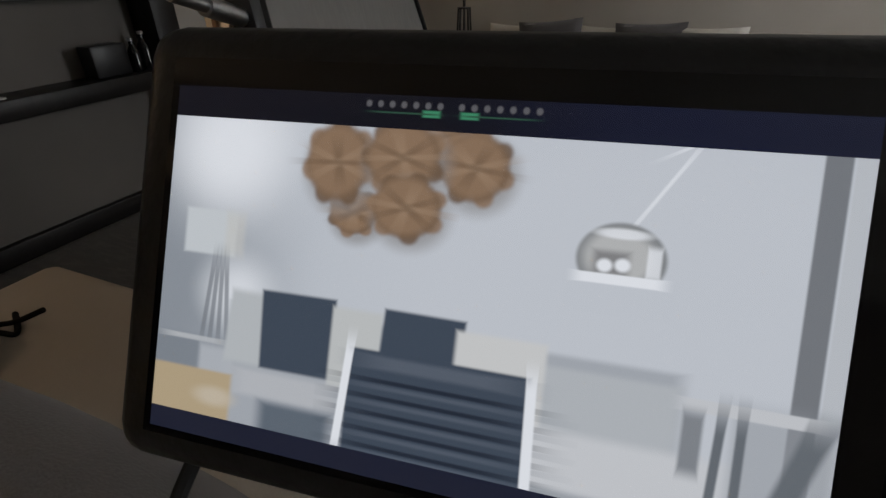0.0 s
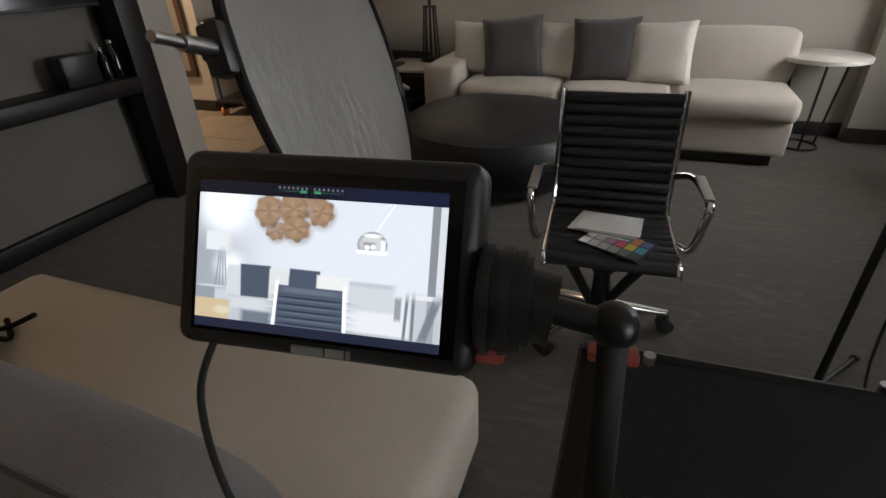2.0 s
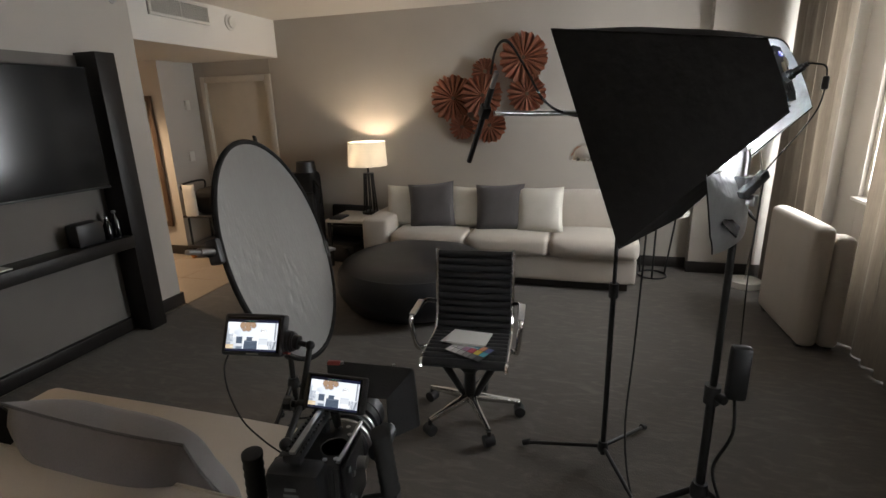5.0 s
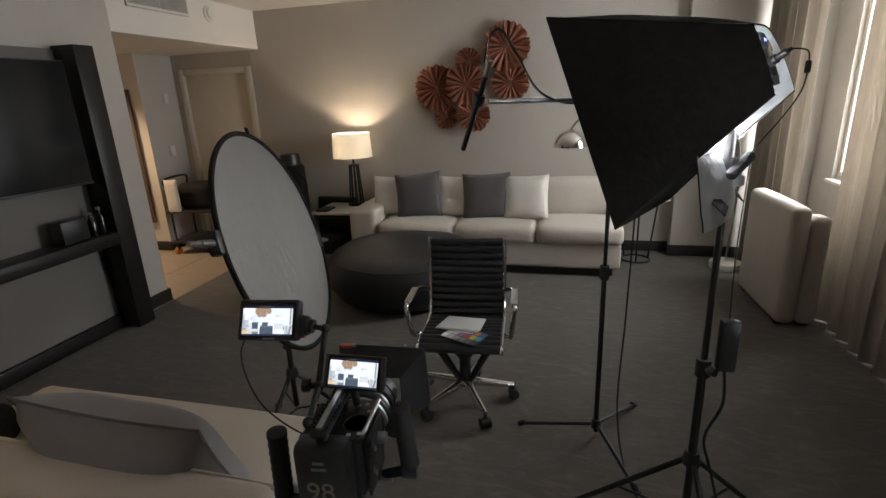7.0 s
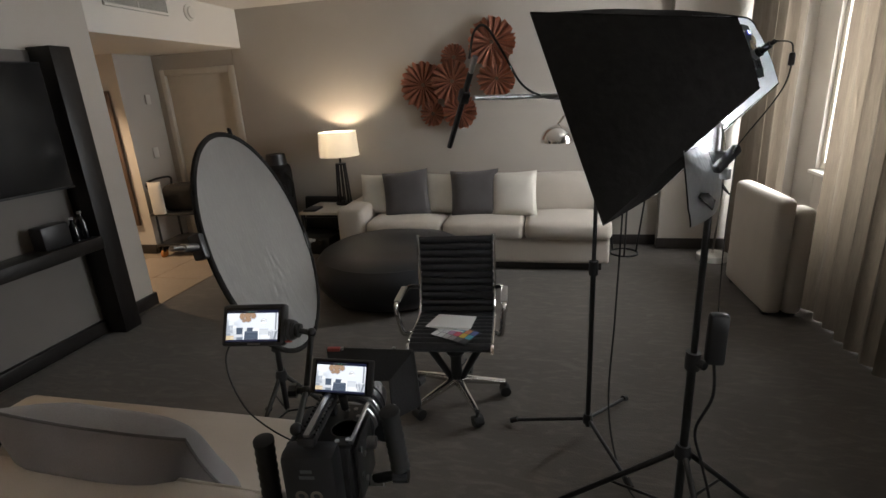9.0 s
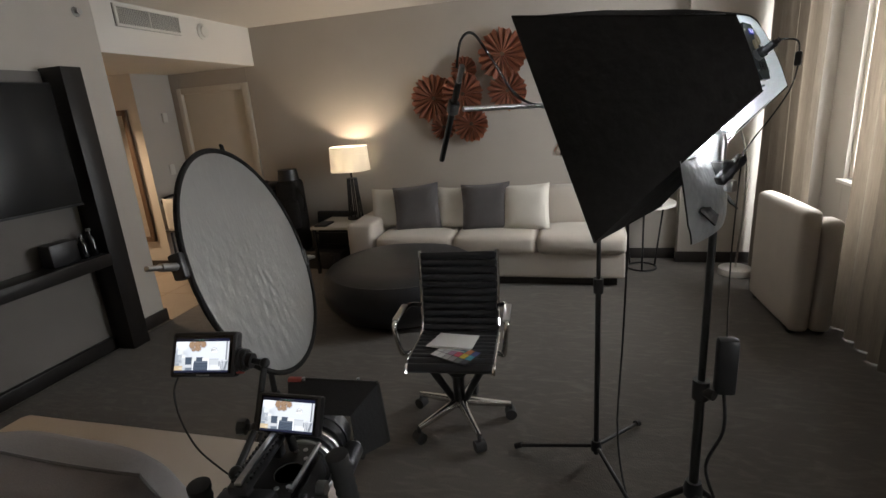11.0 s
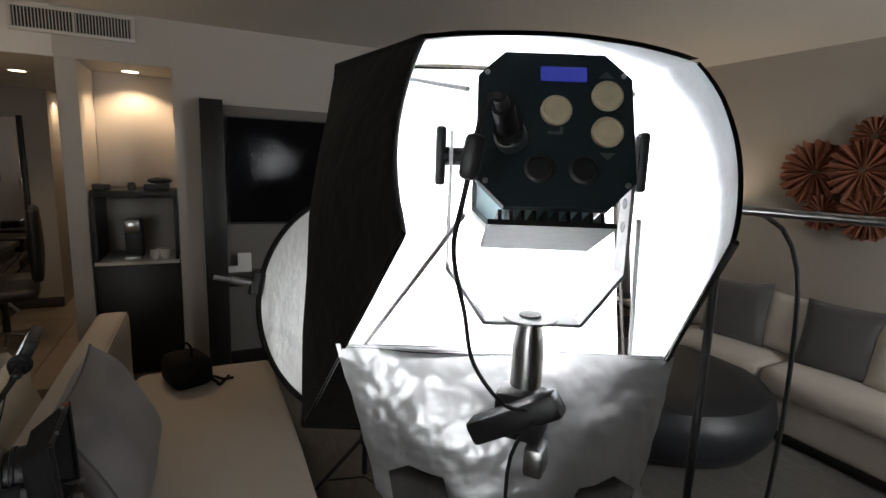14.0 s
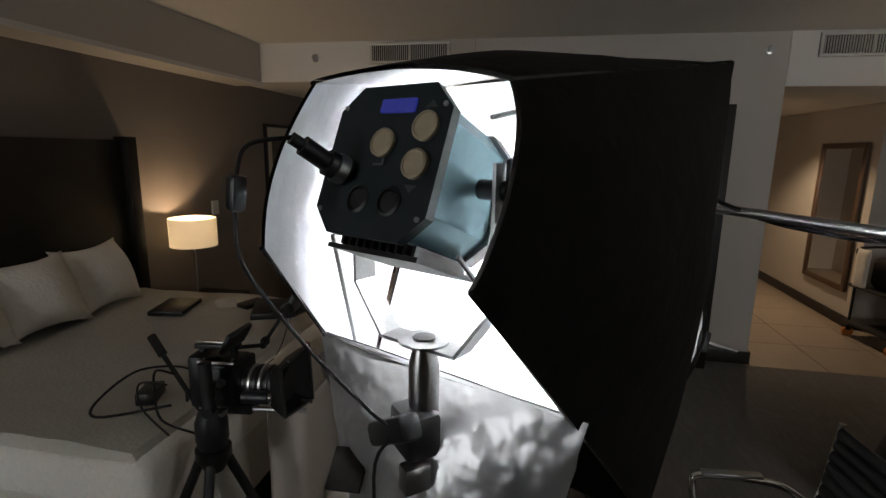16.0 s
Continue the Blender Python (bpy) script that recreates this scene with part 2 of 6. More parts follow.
def tube(bm, pts, r, n=8, smooth=6):
    """A round cord or rail through the points, rounded with a spline."""
    p = [Vector(q) for q in pts]
    path = []
    for i in range(len(p) - 1):
        p0, p1, p2, p3 = p[max(i - 1, 0)], p[i], p[i + 1], p[min(i + 2, len(p) - 1)]
        for k in range(smooth):
            t = k / smooth
            path.append(0.5 * (2 * p1 + (p2 - p0) * t + (2 * p0 - 5 * p1 + 4 * p2 - p3) * t * t + (3 * p1 - p0 - 3 * p2 + p3) * t ** 3))
    path.append(p[-1])
    rings = []
    side = None
    for i, c in enumerate(path):
        d = (path[min(i + 1, len(path) - 1)] - path[max(i - 1, 0)]).normalized()
        if side is None:
            side = d.orthogonal().normalized()
        side = (side - d * side.dot(d)).normalized()
        up = d.cross(side)
        rings.append([bm.verts.new(c + r * (math.cos(2 * math.pi * j / n) * side + math.sin(2 * math.pi * j / n) * up)) for j in range(n)])
    for a, b in zip(rings, rings[1:]):
        for j in range(n):
            bm.faces.new((a[j], a[(j + 1) % n], b[(j + 1) % n], b[j]))
    bm.faces.new(rings[0][::-1])
    bm.faces.new(rings[-1])
    return bm


def cushion(bm, w, d, h, m=I4, n=14, puff=0.5, pinch=0.12, sq=4):
    """A soft pillow, w by d with its thickness h along z, corners drawn out."""
    top, bot = [], []
    for j in range(n + 1):
        for i in range(n + 1):
            u, v = 2 * i / n - 1, 2 * j / n - 1
            k = (max(0, 1 - abs(u) ** sq) * max(0, 1 - abs(v) ** sq)) ** puff
            x = u * w / 2 * (1 - pinch * (1 - abs(v) ** 2) * abs(u) ** 3 * 0.5)
            y = v * d / 2 * (1 - pinch * (1 - abs(u) ** 2) * abs(v) ** 3 * 0.5)
            z = h / 2 * k * (1 + 0.06 * noise.noise((u * 2.1 + w * 9, v * 2.1 + d * 7, h)))
            top.append(bm.verts.new(m @ Vector((x, y, z))))
            edge = i in (0, n) or j in (0, n)
            bot.append(top[-1] if edge else bm.verts.new(m @ Vector((x, y, -z))))
    for j in range(n):
        for i in range(n):
            a, b, c, e = j * (n + 1) + i, j * (n + 1) + i + 1, (j + 1) * (n + 1) + i + 1, (j + 1) * (n + 1) + i
            bm.faces.new((top[a], top[b], top[c], top[e]))
            bm.faces.new((bot[e], bot[c], bot[b], bot[a]))
    return bm


def softbox_block(bm, c, s, bulge=0.02, bevel=0.03, m=I4):
    """An upholstered block: bevelled box, finely cut, its faces bowed outwards."""
    b2 = bmesh.new()
    box(b2, (0, 0, 0), s, bevel, seg=3)
    bmesh.ops.subdivide_edges(b2, edges=[e for e in b2.edges if e.calc_length() > 0.12], cuts=5, use_grid_fill=True)
    for v in b2.verts:
        u = Vector((2 * v.co.x / s[0], 2 * v.co.y / s[1], 2 * v.co.z / s[2]))
        for k in range(3):
            a, b = (k + 1) % 3, (k + 2) % 3
            w = max(0, 1 - u[a] ** 2) * max(0, 1 - u[b] ** 2)
            if abs(u[k]) > 0.9:
                v.co[k] += bulge * w * (1 if u[k] > 0 else -1)
        v.co += 0.003 * noise.noise_vector(v.co * 6 + Vector(c))
    bmesh.ops.transform(b2, matrix=m @ Matrix.Translation(c), verts=b2.verts[:])
    tmp = bpy.data.meshes.new("tmp")
    b2.to_mesh(tmp)
    b2.free()
    bm.from_mesh(tmp)
    bpy.data.meshes.remove(tmp)
    return bm


def nb():
    return bmesh.new()

# ---- structure ----
H = 2.63


def wall(name, lo, hi, m, label, bevel=0.0):
    return solid(name, span(nb(), lo, hi, bevel), m, label, "wall", "structure")


solid("floor", span(nb(), (-2.95, -1.6, -0.1), (2.75, 5.0, 0.0)), M_CARPET, "dark taupe brushed carpet over the whole suite floor", "floor", "structure")
floor_hall = solid("floor_hall", span(nb(), (-7.2, -0.95, -0.1), (-2.954, 5.0, -0.012)), M_TILE, "tan stone tiled floor of the entry hall", "floor", "structure")
solid("floor_study", span(nb(), (-7.2, -2.4, -0.1), (-2.954, -0.954, 0.0)), M_CARPET, "dark taupe carpet by the writing desk", "floor", "structure")
solid("ceiling", span(nb(), (-3.0, -1.25, H), (2.75, 5.0, H + 0.1)), M_CEIL, "smooth off-white painted ceiling", "ceiling", "structure")
wall("wall_north", (-3.12, 5.0, 0), (2.75, 5.12, H + 0.1), M_WALLB, "greige textured wall behind the sofa")
wall("wall_north_door_head", (-4.05, 5.0, 2.07), (-3.124, 5.12, H + 0.1), M_WALLB, "greige wall above the hall door")
wall("wall_north_return", (-4.19, 5.0, 0), (-4.054, 5.12, H + 0.1), M_WALLB, "greige wall strip beside the hall door")
wall("column", (1.47, 4.87, 0), (2.75, 4.998, H), M_WALLB, "shallow greige corner column beside the drapes")
wall("wall_television", (-3.7, 0.69, 0), (-3.0, 3.05, H + 0.1), M_WALL, "greige painted wall carrying the television unit")
wall("wall_niche_side", (-3.7, 0.0, 0), (-3.0, 0.12, 2.30), M_WALL, "greige pillar beside the coffee niche")
wall("wall_niche_back", (-3.7, 0.124, 0), (-3.55, 0.686, 2.30), M_WALL, "greige back of the coffee niche")
wall("soffit_niche", (-3.7, 0.0, 2.302), (-3.0, 0.688, H + 0.1), M_WALL, "greige dropped soffit over the coffee niche")
wall("soffit_hall", (-7.2, 3.052, 2.235), (-3.0, 4.998, H + 0.1), M_CEIL, "dropped white soffit over the entry hall")
wall("soffit_study", (-7.2, -2.4, 2.30), (-3.0, -0.002, H + 0.1), M_CEIL, "dropped white soffit over the study corner")
wall("soffit_headboard", (-2.998, -1.52, 2.27), (2.75, -1.252, H + 0.1), M_WALL, "dropped greige soffit above the headboard")
wall("soffit_trim", (-2.998, -1.249, 2.27), (2.75, -1.235, 2.30), M_CEIL, "thin pale ledge along the headboard soffit")
wall("wall_south", (-5.3, -1.64, 0), (2.75, -1.52, H + 0.1), M_DARKWALL, "dark brown wall behind the headboard")
wall("wall_study", (-5.42, -1.518, 0), (-5.3, -0.55, 2.298), M_WALL, "greige wall at the end of the study corner")
wall("wall_vanity", (-7.3, -2.4, 0), (-7.2, 5.0, 2.6), M_WALL, "greige far wall beyond the passages")
wall("wall_passage", (-7.2, -0.67, 0), (-5.424, -0.55, 2.298), M_WALL, "greige wall of the vanity passage")
wall("wall_back_passage", (-7.2, 0.0, 0), (-3.704, 0.12, 2.298), M_WALL, "greige passage wall behind the niche")
wall("wall_hall_south", (-7.2, 2.93, 0), (-3.704, 3.05, 2.233), M_WALL, "greige wall along the entry hall")
wall("wall_hall_mirror", (-7.2, 4.45, 0), (-4.19, 5.0, 2.233), M_WALL, "warm lit hall wall carrying the mirror")
# window wall with its opening
WY0, WY1, WZ0, WZ1 = 3.02, 4.5, 0.82, 2.36
VY0, VY1, VZ0, VZ1 = -0.95, -0.25, 1.0, 2.1          # unseen opening added to brighten the bed side
wall("wall_east_south", (2.62, VY1, 0), (2.74, WY0, H), M_WALL, "greige window wall behind the drapes")
wall("wall_east_bedside", (2.62, -1.52, 0), (2.74, VY0, H), M_WALL, "greige wall strip beside the added fill window")
wall("wall_east_bedside_below", (2.62, VY0 + 0.002, 0), (2.74, VY1 - 0.002, VZ0), M_WALL, "greige wall under the added fill window")
wall("wall_east_bedside_above", (2.62, VY0 + 0.002, VZ1), (2.74, VY1 - 0.002, H), M_WALL, "greige wall above the added fill window")
# added window, none known in this wall; lets backdrop light onto the bed
fill_window = thing("added_fill_window", pose(2.68, 0, 0), "unseen white framed window added to light the bed side", "window", kind="structure")
part("window_sill", span(nb(), (-0.1, VY0 + 0.01, VZ0 + 0.003), (0.05, VY1 - 0.01, VZ0 + 0.03), 0.006), M_STONE, fill_window)
for y in (VY0 + 0.003, VY1 - 0.043):
    part("window_frame", span(nb(), (-0.02, y, VZ0 + 0.033), (0.02, y + 0.04, VZ1 - 0.003), 0.004), M_DOOR, fill_window)
wall("wall_east_north", (2.62, WY1, 0), (2.74, 4.868, H), M_WALL, "greige window wall strip beside the column")
wall("wall_east_below", (2.62, WY0 + 0.002, 0), (2.74, WY1 - 0.002, WZ0), M_WALL, "greige wall under the window")
wall("wall_east_above", (2.62, WY0 + 0.002, WZ1), (2.74, WY1 - 0.002, H), M_WALL, "greige wall above the window")
solid("backdrop", span(nb(), (3.3, -2.4, 0.0), (3.32, 6.0, 3.6)), M_SKYGLOW, "bright blank daylight outside the window", "backdrop", "structure")
window = thing("window_1", pose(2.68, 0, 0), "white framed window flooded with daylight", "window", kind="structure")
part("window_sill", span(nb(), (-0.12, WY0 + 0.01, WZ0 + 0.003), (0.06, WY1 - 0.01, WZ0 + 0.03), 0.006), M_STONE, window)
for lo, hi in (((-0.03, WY0 + 0.005, WZ0 + 0.035), (0.03, WY0 + 0.06, WZ1 - 0.005)), ((-0.03, WY1 - 0.06, WZ0 + 0.035), (0.03, WY1 - 0.005, WZ1 - 0.005)), ((-0.03, WY0 + 0.064, WZ1 - 0.06), (0.03, WY1 - 0.064, WZ1 - 0.005)), ((-0.03, WY0 + 0.064, WZ0 + 0.035), (0.03, WY1 - 0.064, WZ0 + 0.09))):
    part("window_frame", span(nb(), lo, hi, 0.006), M_DOOR, window)
rod_ob = part("blind_rod", rod(nb(), (-0.2, 3.3, 1.25), (-0.2, 3.33, 1.95), 0.007), M_DOOR, window)
solid("pelmet", span(nb(), (2.08, -1.23, 2.44), (2.13, 4.866, H - 0.003), 0.004), M_CEIL, "off-white pelmet board hiding the drape track", "pelmet", "structure")

# baseboards
def baseboard(lo, hi):
    solid("baseboard", span(nb(), lo, hi, 0.004), M_TRIM, "black-brown baseboard along the wall foot", "baseboard", "structure")


baseboard((-3.1, 4.98, 0.002), (1.468, 4.998, 0.11))
baseboard((1.45, 4.85, 0.002), (2.6, 4.868, 0.11))
baseboard((-2.998, 2.67, 0.002), (-2.98, 3.065, 0.11))
baseboard((-3.7, 3.052, 0.0), (-2.98, 3.07, 0.11))
baseboard((-7.2, 4.43, -0.01), (-4.19, 4.448, 0.1))
baseboard((-4.188, 4.44, -0.01), (-4.172, 4.99, 0.1))
baseboard((-5.298, -1.5, 0.002), (-5.28, -0.55, 0.11))
baseboard((-2.98, -1.518, 0.002), (-1.95, -1.5, 0.11))
baseboard((-2.998, 0.005, 0.002), (-2.985, 0.115, 0.11))

# hall door
door = thing("door_1", pose(-3.6, 5.03, 0), "closed off-white panelled hall door with a steel lever", "door", kind="structure")
part("door_leaf", span(nb(), (-0.44, -0.01, 0.01), (0.44, 0.03, 2.05), 0.004), M_DOOR, door)
for lo, hi in (((-0.5, -0.05, -0.01), (-0.442, 0.04, 2.068)), ((0.40, -0.05, -0.01), (0.475, -0.012, 2.068)), ((-0.44, -0.05, 2.0), (0.398, -0.012, 2.068))):
    part("door_frame", span(nb(), lo, hi, 0.005), M_DOOR, door)
hnd = part("door_handle", rod(rod(nb(), (0.33, -0.06, 1.0), (0.33, -0.012, 1.0), 0.022), (0.33, -0.055, 1.0), (0.22, -0.055, 1.0), 0.009), M_STEEL, door)
solid("wall_switch", box(nb(), (-4.18, 4.75, 1.15), (0.012, 0.08, 0.12), 0.004), M_PLASTICWHITE, "white wall switch plate", "switch")
solid("wall_thermostat", box(nb(), (-4.18, 4.8, 1.75), (0.03, 0.07, 0.11), 0.008), M_PLASTICWHITE, "white wall sensor box in the hall", "sensor")
solid("wall_switch", box(nb(), (-2.57, -1.51, 1.20), (0.08, 0.02, 0.12), 0.004), M_PLASTICWHITE, "white wall switch plate by the bed", "switch")

# vents, detectors, downlights
def vent(y):
    v = thing("ceiling_vent", pose(-2.995, y, 2.527), "white framed air vent with fine grey louvres", "vent", "air vents")
    w, h = 0.70, 0.17
    part("backing", span(nb(), (-0.003, -w / 2, -h / 2), (0.004, w / 2, h / 2)), M_VENTDARK, v)
    for lo, hi in (((0, -w / 2, h / 2 - 0.022), (0.02, w / 2, h / 2)), ((0, -w / 2, -h / 2), (0.02, w / 2, -h / 2 + 0.022)), ((0, -w / 2, -h / 2 + 0.023), (0.02, -w / 2 + 0.022, h / 2 - 0.023)), ((0, w / 2 - 0.022, -h / 2 + 0.023), (0.02, w / 2, h / 2 - 0.023)), ((0.001, -0.006, -h / 2 + 0.023), (0.016, 0.006, h / 2 - 0.023))):
        part("frame", span(nb(), lo, hi, 0.003), M_PLASTICWHITE, v)
    me = finish("slat", box(nb(), (0.008, 0, 0), (0.012, 0.0035, h - 0.05)), M_PLASTICWHITE, False)
    for i in range(36):
        o = new("slat", me)
        o.parent, o.location = v, (0, -w / 2 + 0.03 + i * (w - 0.06) / 35, 0)
        o.rotation_euler = (0, 0, 0.5)


vent(3.59)
vent(0.13)
sm = thing("smoke_detector", pose(-3.0, 4.24, 2.508) @ pose(0, 0, 0, 0, 90, 0), "round white smoke detector on the soffit", "detector")
part("base", lathe(nb(), [(0.075, 0), (0.075, 0.012), (0.06, 0.02)]), M_PLASTICWHITE, sm)
part("cap", lathe(nb(), [(0.055, 0.02), (0.05, 0.038), (0.02, 0.042)]), M_PLASTICWHITE, sm)
for y in (2.92, -0.72):
    s = thing("sprinkler", pose(-3.0, y, 2.5) @ pose(0, 0, 0, 0, 90, 0), "small recessed sprinkler head on the soffit", "sprinkler", "sprinklers")
    part("rosette", lathe(nb(), [(0.035, 0), (0.033, 0.006), (0.015, 0.01)], 20), M_STEEL, s)
    part("head", lathe(nb(), [(0.012, 0.01), (0.012, 0.03), (0.022, 0.032), (0.022, 0.036)], 16), M_STEEL, s)
for x, y, z in ((-3.9, -0.42, 2.30), (-5.6, -0.42, 2.30), (-3.36, 0.40, 2.302)):
    d = thing("downlight", pose(x, y, z), "lit round recessed ceiling downlight", "light", "recessed downlights")
    part("ring", lathe(nb(), [(0.075, -0.001), (0.072, -0.008), (0.058, -0.008)], 24), M_PLASTICWHITE, d)
    part("lens", lathe(nb(), [(0.056, -0.009), (0.04, -0.011)], 24), M_DOWN, d)

# ---- television wall unit ----
tvu = thing("media_unit", pose(-2.996, 1.742, 0), "espresso wood media wall unit with a long open shelf", "media unit")
for y in (-0.88, 0.77):
    part("post", span(nb(), (0.0, y, 0.004), (0.20, y + 0.155, 2.09), 0.006), M_BLACKWOOD, tvu)
part("back_panel", span(nb(), (0.0, -0.722, 0.112), (0.02, 0.768, 2.07)), M_PANEL, tvu, "grey woven back panel")
part("shelf", span(nb(), (0.021, -0.722, 0.70), (0.22, 0.768, 0.79), 0.005), M_BLACKWOOD, tvu)
part("plinth", span(nb(), (0.0, -0.722, 0.004), (0.05, 0.768, 0.108), 0.005), M_BLACKWOOD, tvu)
tv = thing("television", pose(-2.88, 1.745, 1.575, 0, 0, -4.5), "large black flat television reflecting the lights", "television")
part("casing", span(nb(), (-0.035, -0.70, -0.41), (0.0, 0.70, 0.41), 0.008), M_BLACKPLASTIC, tv)
part("screen", span(nb(), (0.0, -0.69, -0.395), (0.004, 0.69, 0.40)), M_TVGLASS, tv)
part("bezel", span(nb(), (0.0005, -0.70, -0.41), (0.008, 0.70, -0.396), 0.002), M_BLACKPLASTIC, tv)
solid("speaker_box", span(nb(), (-2.93, 2.12, 0.792), (-2.82, 2.32, 0.95), 0.012), M_BLACKPLASTIC, "small black speaker box on the media shelf", "speaker")
for i, (y, r, h) in enumerate(((2.38, 0.03, 0.17), (2.45, 0.033, 0.2))):
    b = thing("bottle", pose(-2.86, y, 0.79), "dark bottle standing on the media shelf", "bottle", "bottles on the media shelf")
    part("body", lathe(nb(), [(r, 0.001), (r, h * 0.62), (r * 0.45, h * 0.8), (r * 0.42, h * 0.92)], 18), M_GLASSBLACK, b)
    part("cap", lathe(nb(), [(r * 0.48, h * 0.92), (r * 0.48, h)], 18), M_STEEL, b)
solid("remote_control", box(nb(), (-2.86, 1.51, 0.803), (0.05, 0.17, 0.018), 0.006), M_BLACKPLASTIC, "black remote control on the shelf", "remote")
solid("notepad", box(nb(), (-2.87, 1.58, 0.795), (0.12, 0.2, 0.008), 0.002), M_PAPER, "pale notepad lying on the media shelf", "notepad")
for y, w, h in ((1.14, 0.1, 0.15), (1.04, 0.12, 0.05)):
    s = solid("table_card", box(nb(), (0, 0, h / 2), (0.012, w, h), 0.002), M_PAPER, "white printed card standing on the media shelf", "card", group="cards on the media shelf", at=pose(-2.88, y, 0.791, 0, -6, 0))

# ---- coffee niche ----
cab = thing("coffee_cabinet", pose(-3.26, 0.405, 0), "black wood niche cabinet with two open shelves", "cabinet")
part("body", span(nb(), (-0.28, -0.275, 0.004), (0.23, 0.275, 0.86), 0.004), M_BLACKWOOD, cab)
part("shelf", span(nb(), (-0.28, -0.275, 1.36), (0.24, 0.275, 1.41), 0.004), M_BLACKWOOD, cab)
part("worktop", span(nb(), (-0.28, -0.275, 0.862), (0.25, 0.275, 0.885), 0.003), M_STONE, cab, "grey stone worktop")
for s in (-1, 1):
    part("side_panel", span(nb(), (-0.28, s * 0.262 - 0.012, 0.887), (0.22, s * 0.262 + 0.012, 1.358)), M_BLACKWOOD, cab)
cm = thing("coffee_machine", pose(-3.2, 0.37, 0.886), "black and silver capsule coffee machine", "coffee machine")
part("body", span(nb(), (-0.1, -0.06, 0), (0.04, 0.06, 0.3), 0.02), M_BLACKPLASTIC, cm)
part("head", span(nb(), (0.0, -0.055, 0.2), (0.13, 0.055, 0.31), 0.025), M_STEEL, cm)
part("drip_tray", span(nb(), (0.041, -0.055, 0), (0.14, 0.055, 0.03), 0.006), M_STEEL, cm)
for y in (0.51, 0.58, 0.55):
    c = thing("coffee_cup", pose(-3.1 - (0.09 if y == 0.55 else 0), y, 0.886), "white cup beside the coffee machine", "cup", "cups in the niche")
    part("bowl", lathe(nb(), [(0.02, 0), (0.033, 0.03), (0.034, 0.07), (0.03, 0.07), (0.028, 0.02)], 16), M_PLASTICWHITE, c)
for x, y, s in ((-3.08, 0.20, (0.09, 0.11, 0.045)), (-3.07, 0.39, (0.05, 0.05, 0.06)), (-3.1, 0.55, (0.1, 0.17, 0.05))):
    solid("camera_accessory", box(nb(), (x, y, 1.413 + s[2] / 2), s, 0.012), M_BLACKPLASTIC, "small black camera accessory on the niche shelf", "accessory", group="accessories on the niche shelf")
solid("shoulder_pad", ball(nb(), (-3.12, 0.57, 1.485), 0.05, (0.8, 1.7, 0.5)), M_RUBBER, "black padded grip on the niche shelf", "accessory")

# ---- entry hall ----
mir = thing("wall_mirror", pose(-4.75, 4.446, 1.1), "tall framed mirror on the warm hall wall", "mirror")
part("glass", span(nb(), (-0.36, -0.02, -0.7), (0.36, -0.012, 0.7)), M_MIRROR, mir)
for lo, hi in (((-0.42, -0.035, -0.76), (-0.36, 0, 0.76)), ((0.36, -0.035, -0.76), (0.42, 0, 0.76)), ((-0.36, -0.035, 0.70), (0.36, 0, 0.76)), ((-0.36, -0.035, -0.76), (0.36, 0, -0.70))):
    part("frame", span(nb(), lo, hi, 0.006), M_WOODMIR, mir)


def caster(parent, x, y, r=0.05):
    c = part("caster", box(nb(), (x, y, r * 1.7), (0.03, 0.05, r * 0.8), 0.005), M_BLACKMETAL, parent)
    part("tyre", rod(nb(), (x - 0.014, y, r), (x + 0.014, y, r), r, n=20), M_ORANGE, c, "orange rubber tyre")


cart = thing("equipment_cart", pose(-3.75, 4.55, -0.012, 0, 0, 8), "loaded black equipment cart with orange casters", "cart")
for x, y in ((-0.26, -0.2), (0.26, -0.2), (-0.26, 0.2), (0.26, 0.2)):
    caster(cart, x, y)
    part("post", rod(nb(), (x, y, 0.1), (x, y, 0.78), 0.013), M_BLACKMETAL, cart)
for z in (0.14, 0.5):
    part("deck", span(nb(), (-0.3, -0.24, z), (0.3, 0.24, z + 0.03), 0.006), M_BLACKPLASTIC, cart)
part("push_bar", tube(nb(), [(-0.26, -0.2, 0.78), (-0.27, -0.2, 0.88), (-0.27, 0.2, 0.88), (-0.26, 0.2, 0.78)], 0.013), M_BLACKMETAL, cart)
solid("camera_bag", softbox_block(nb(), (0, 0, 0.14), (0.42, 0.32, 0.28), 0.02, 0.05), M_FABRICBLACK, "stuffed black camera bag on the cart", "bag", at=pose(-3.72, 4.56, 0.52, 0, 0, 5))
solid("towel", cushion(nb(), 0.16, 0.4, 0.05, pose(0, 0, 0, 90, 0, 8)), M_WHITEPIL, "white towel hung over the equipment cart", "towel", at=pose(-3.9, 4.3, 0.68))
ctr = thing("trunk_case", pose(-3.02, 4.66, 0.004, 0, 0, -4), "tall black padded equipment trunk on the floor", "case")
part("body", softbox_block(nb(), (0, 0, 0.46), (0.52, 0.36, 0.84), 0.012, 0.03), M_FABRICBLACK, ctr)
part("lid", softbox_block(nb(), (0, 0, 0.915), (0.53, 0.37, 0.075), 0.01, 0.02), M_BLACKPLASTIC, ctr)
for x in (-0.16, -0.02, 0.1, 0.17):
    solid("cable_coil", ball(nb(), (-3.02 + x, 4.62, 0.975), 0.04, (1, 1, 0.5)), M_RUBBER, "small black cable bundle lying on the trunk", "cable", group="clutter on the trunk")
st = thing("stand_bag", pose(-2.55, 4.62, 0.004, 0, 0, 10), "upright black tripod bag leaning by the wall", "bag")
part("body", softbox_block(nb(), (0, 0, 0.5), (0.26, 0.24, 0.98), 0.015, 0.06), M_FABRICBLACK, st)
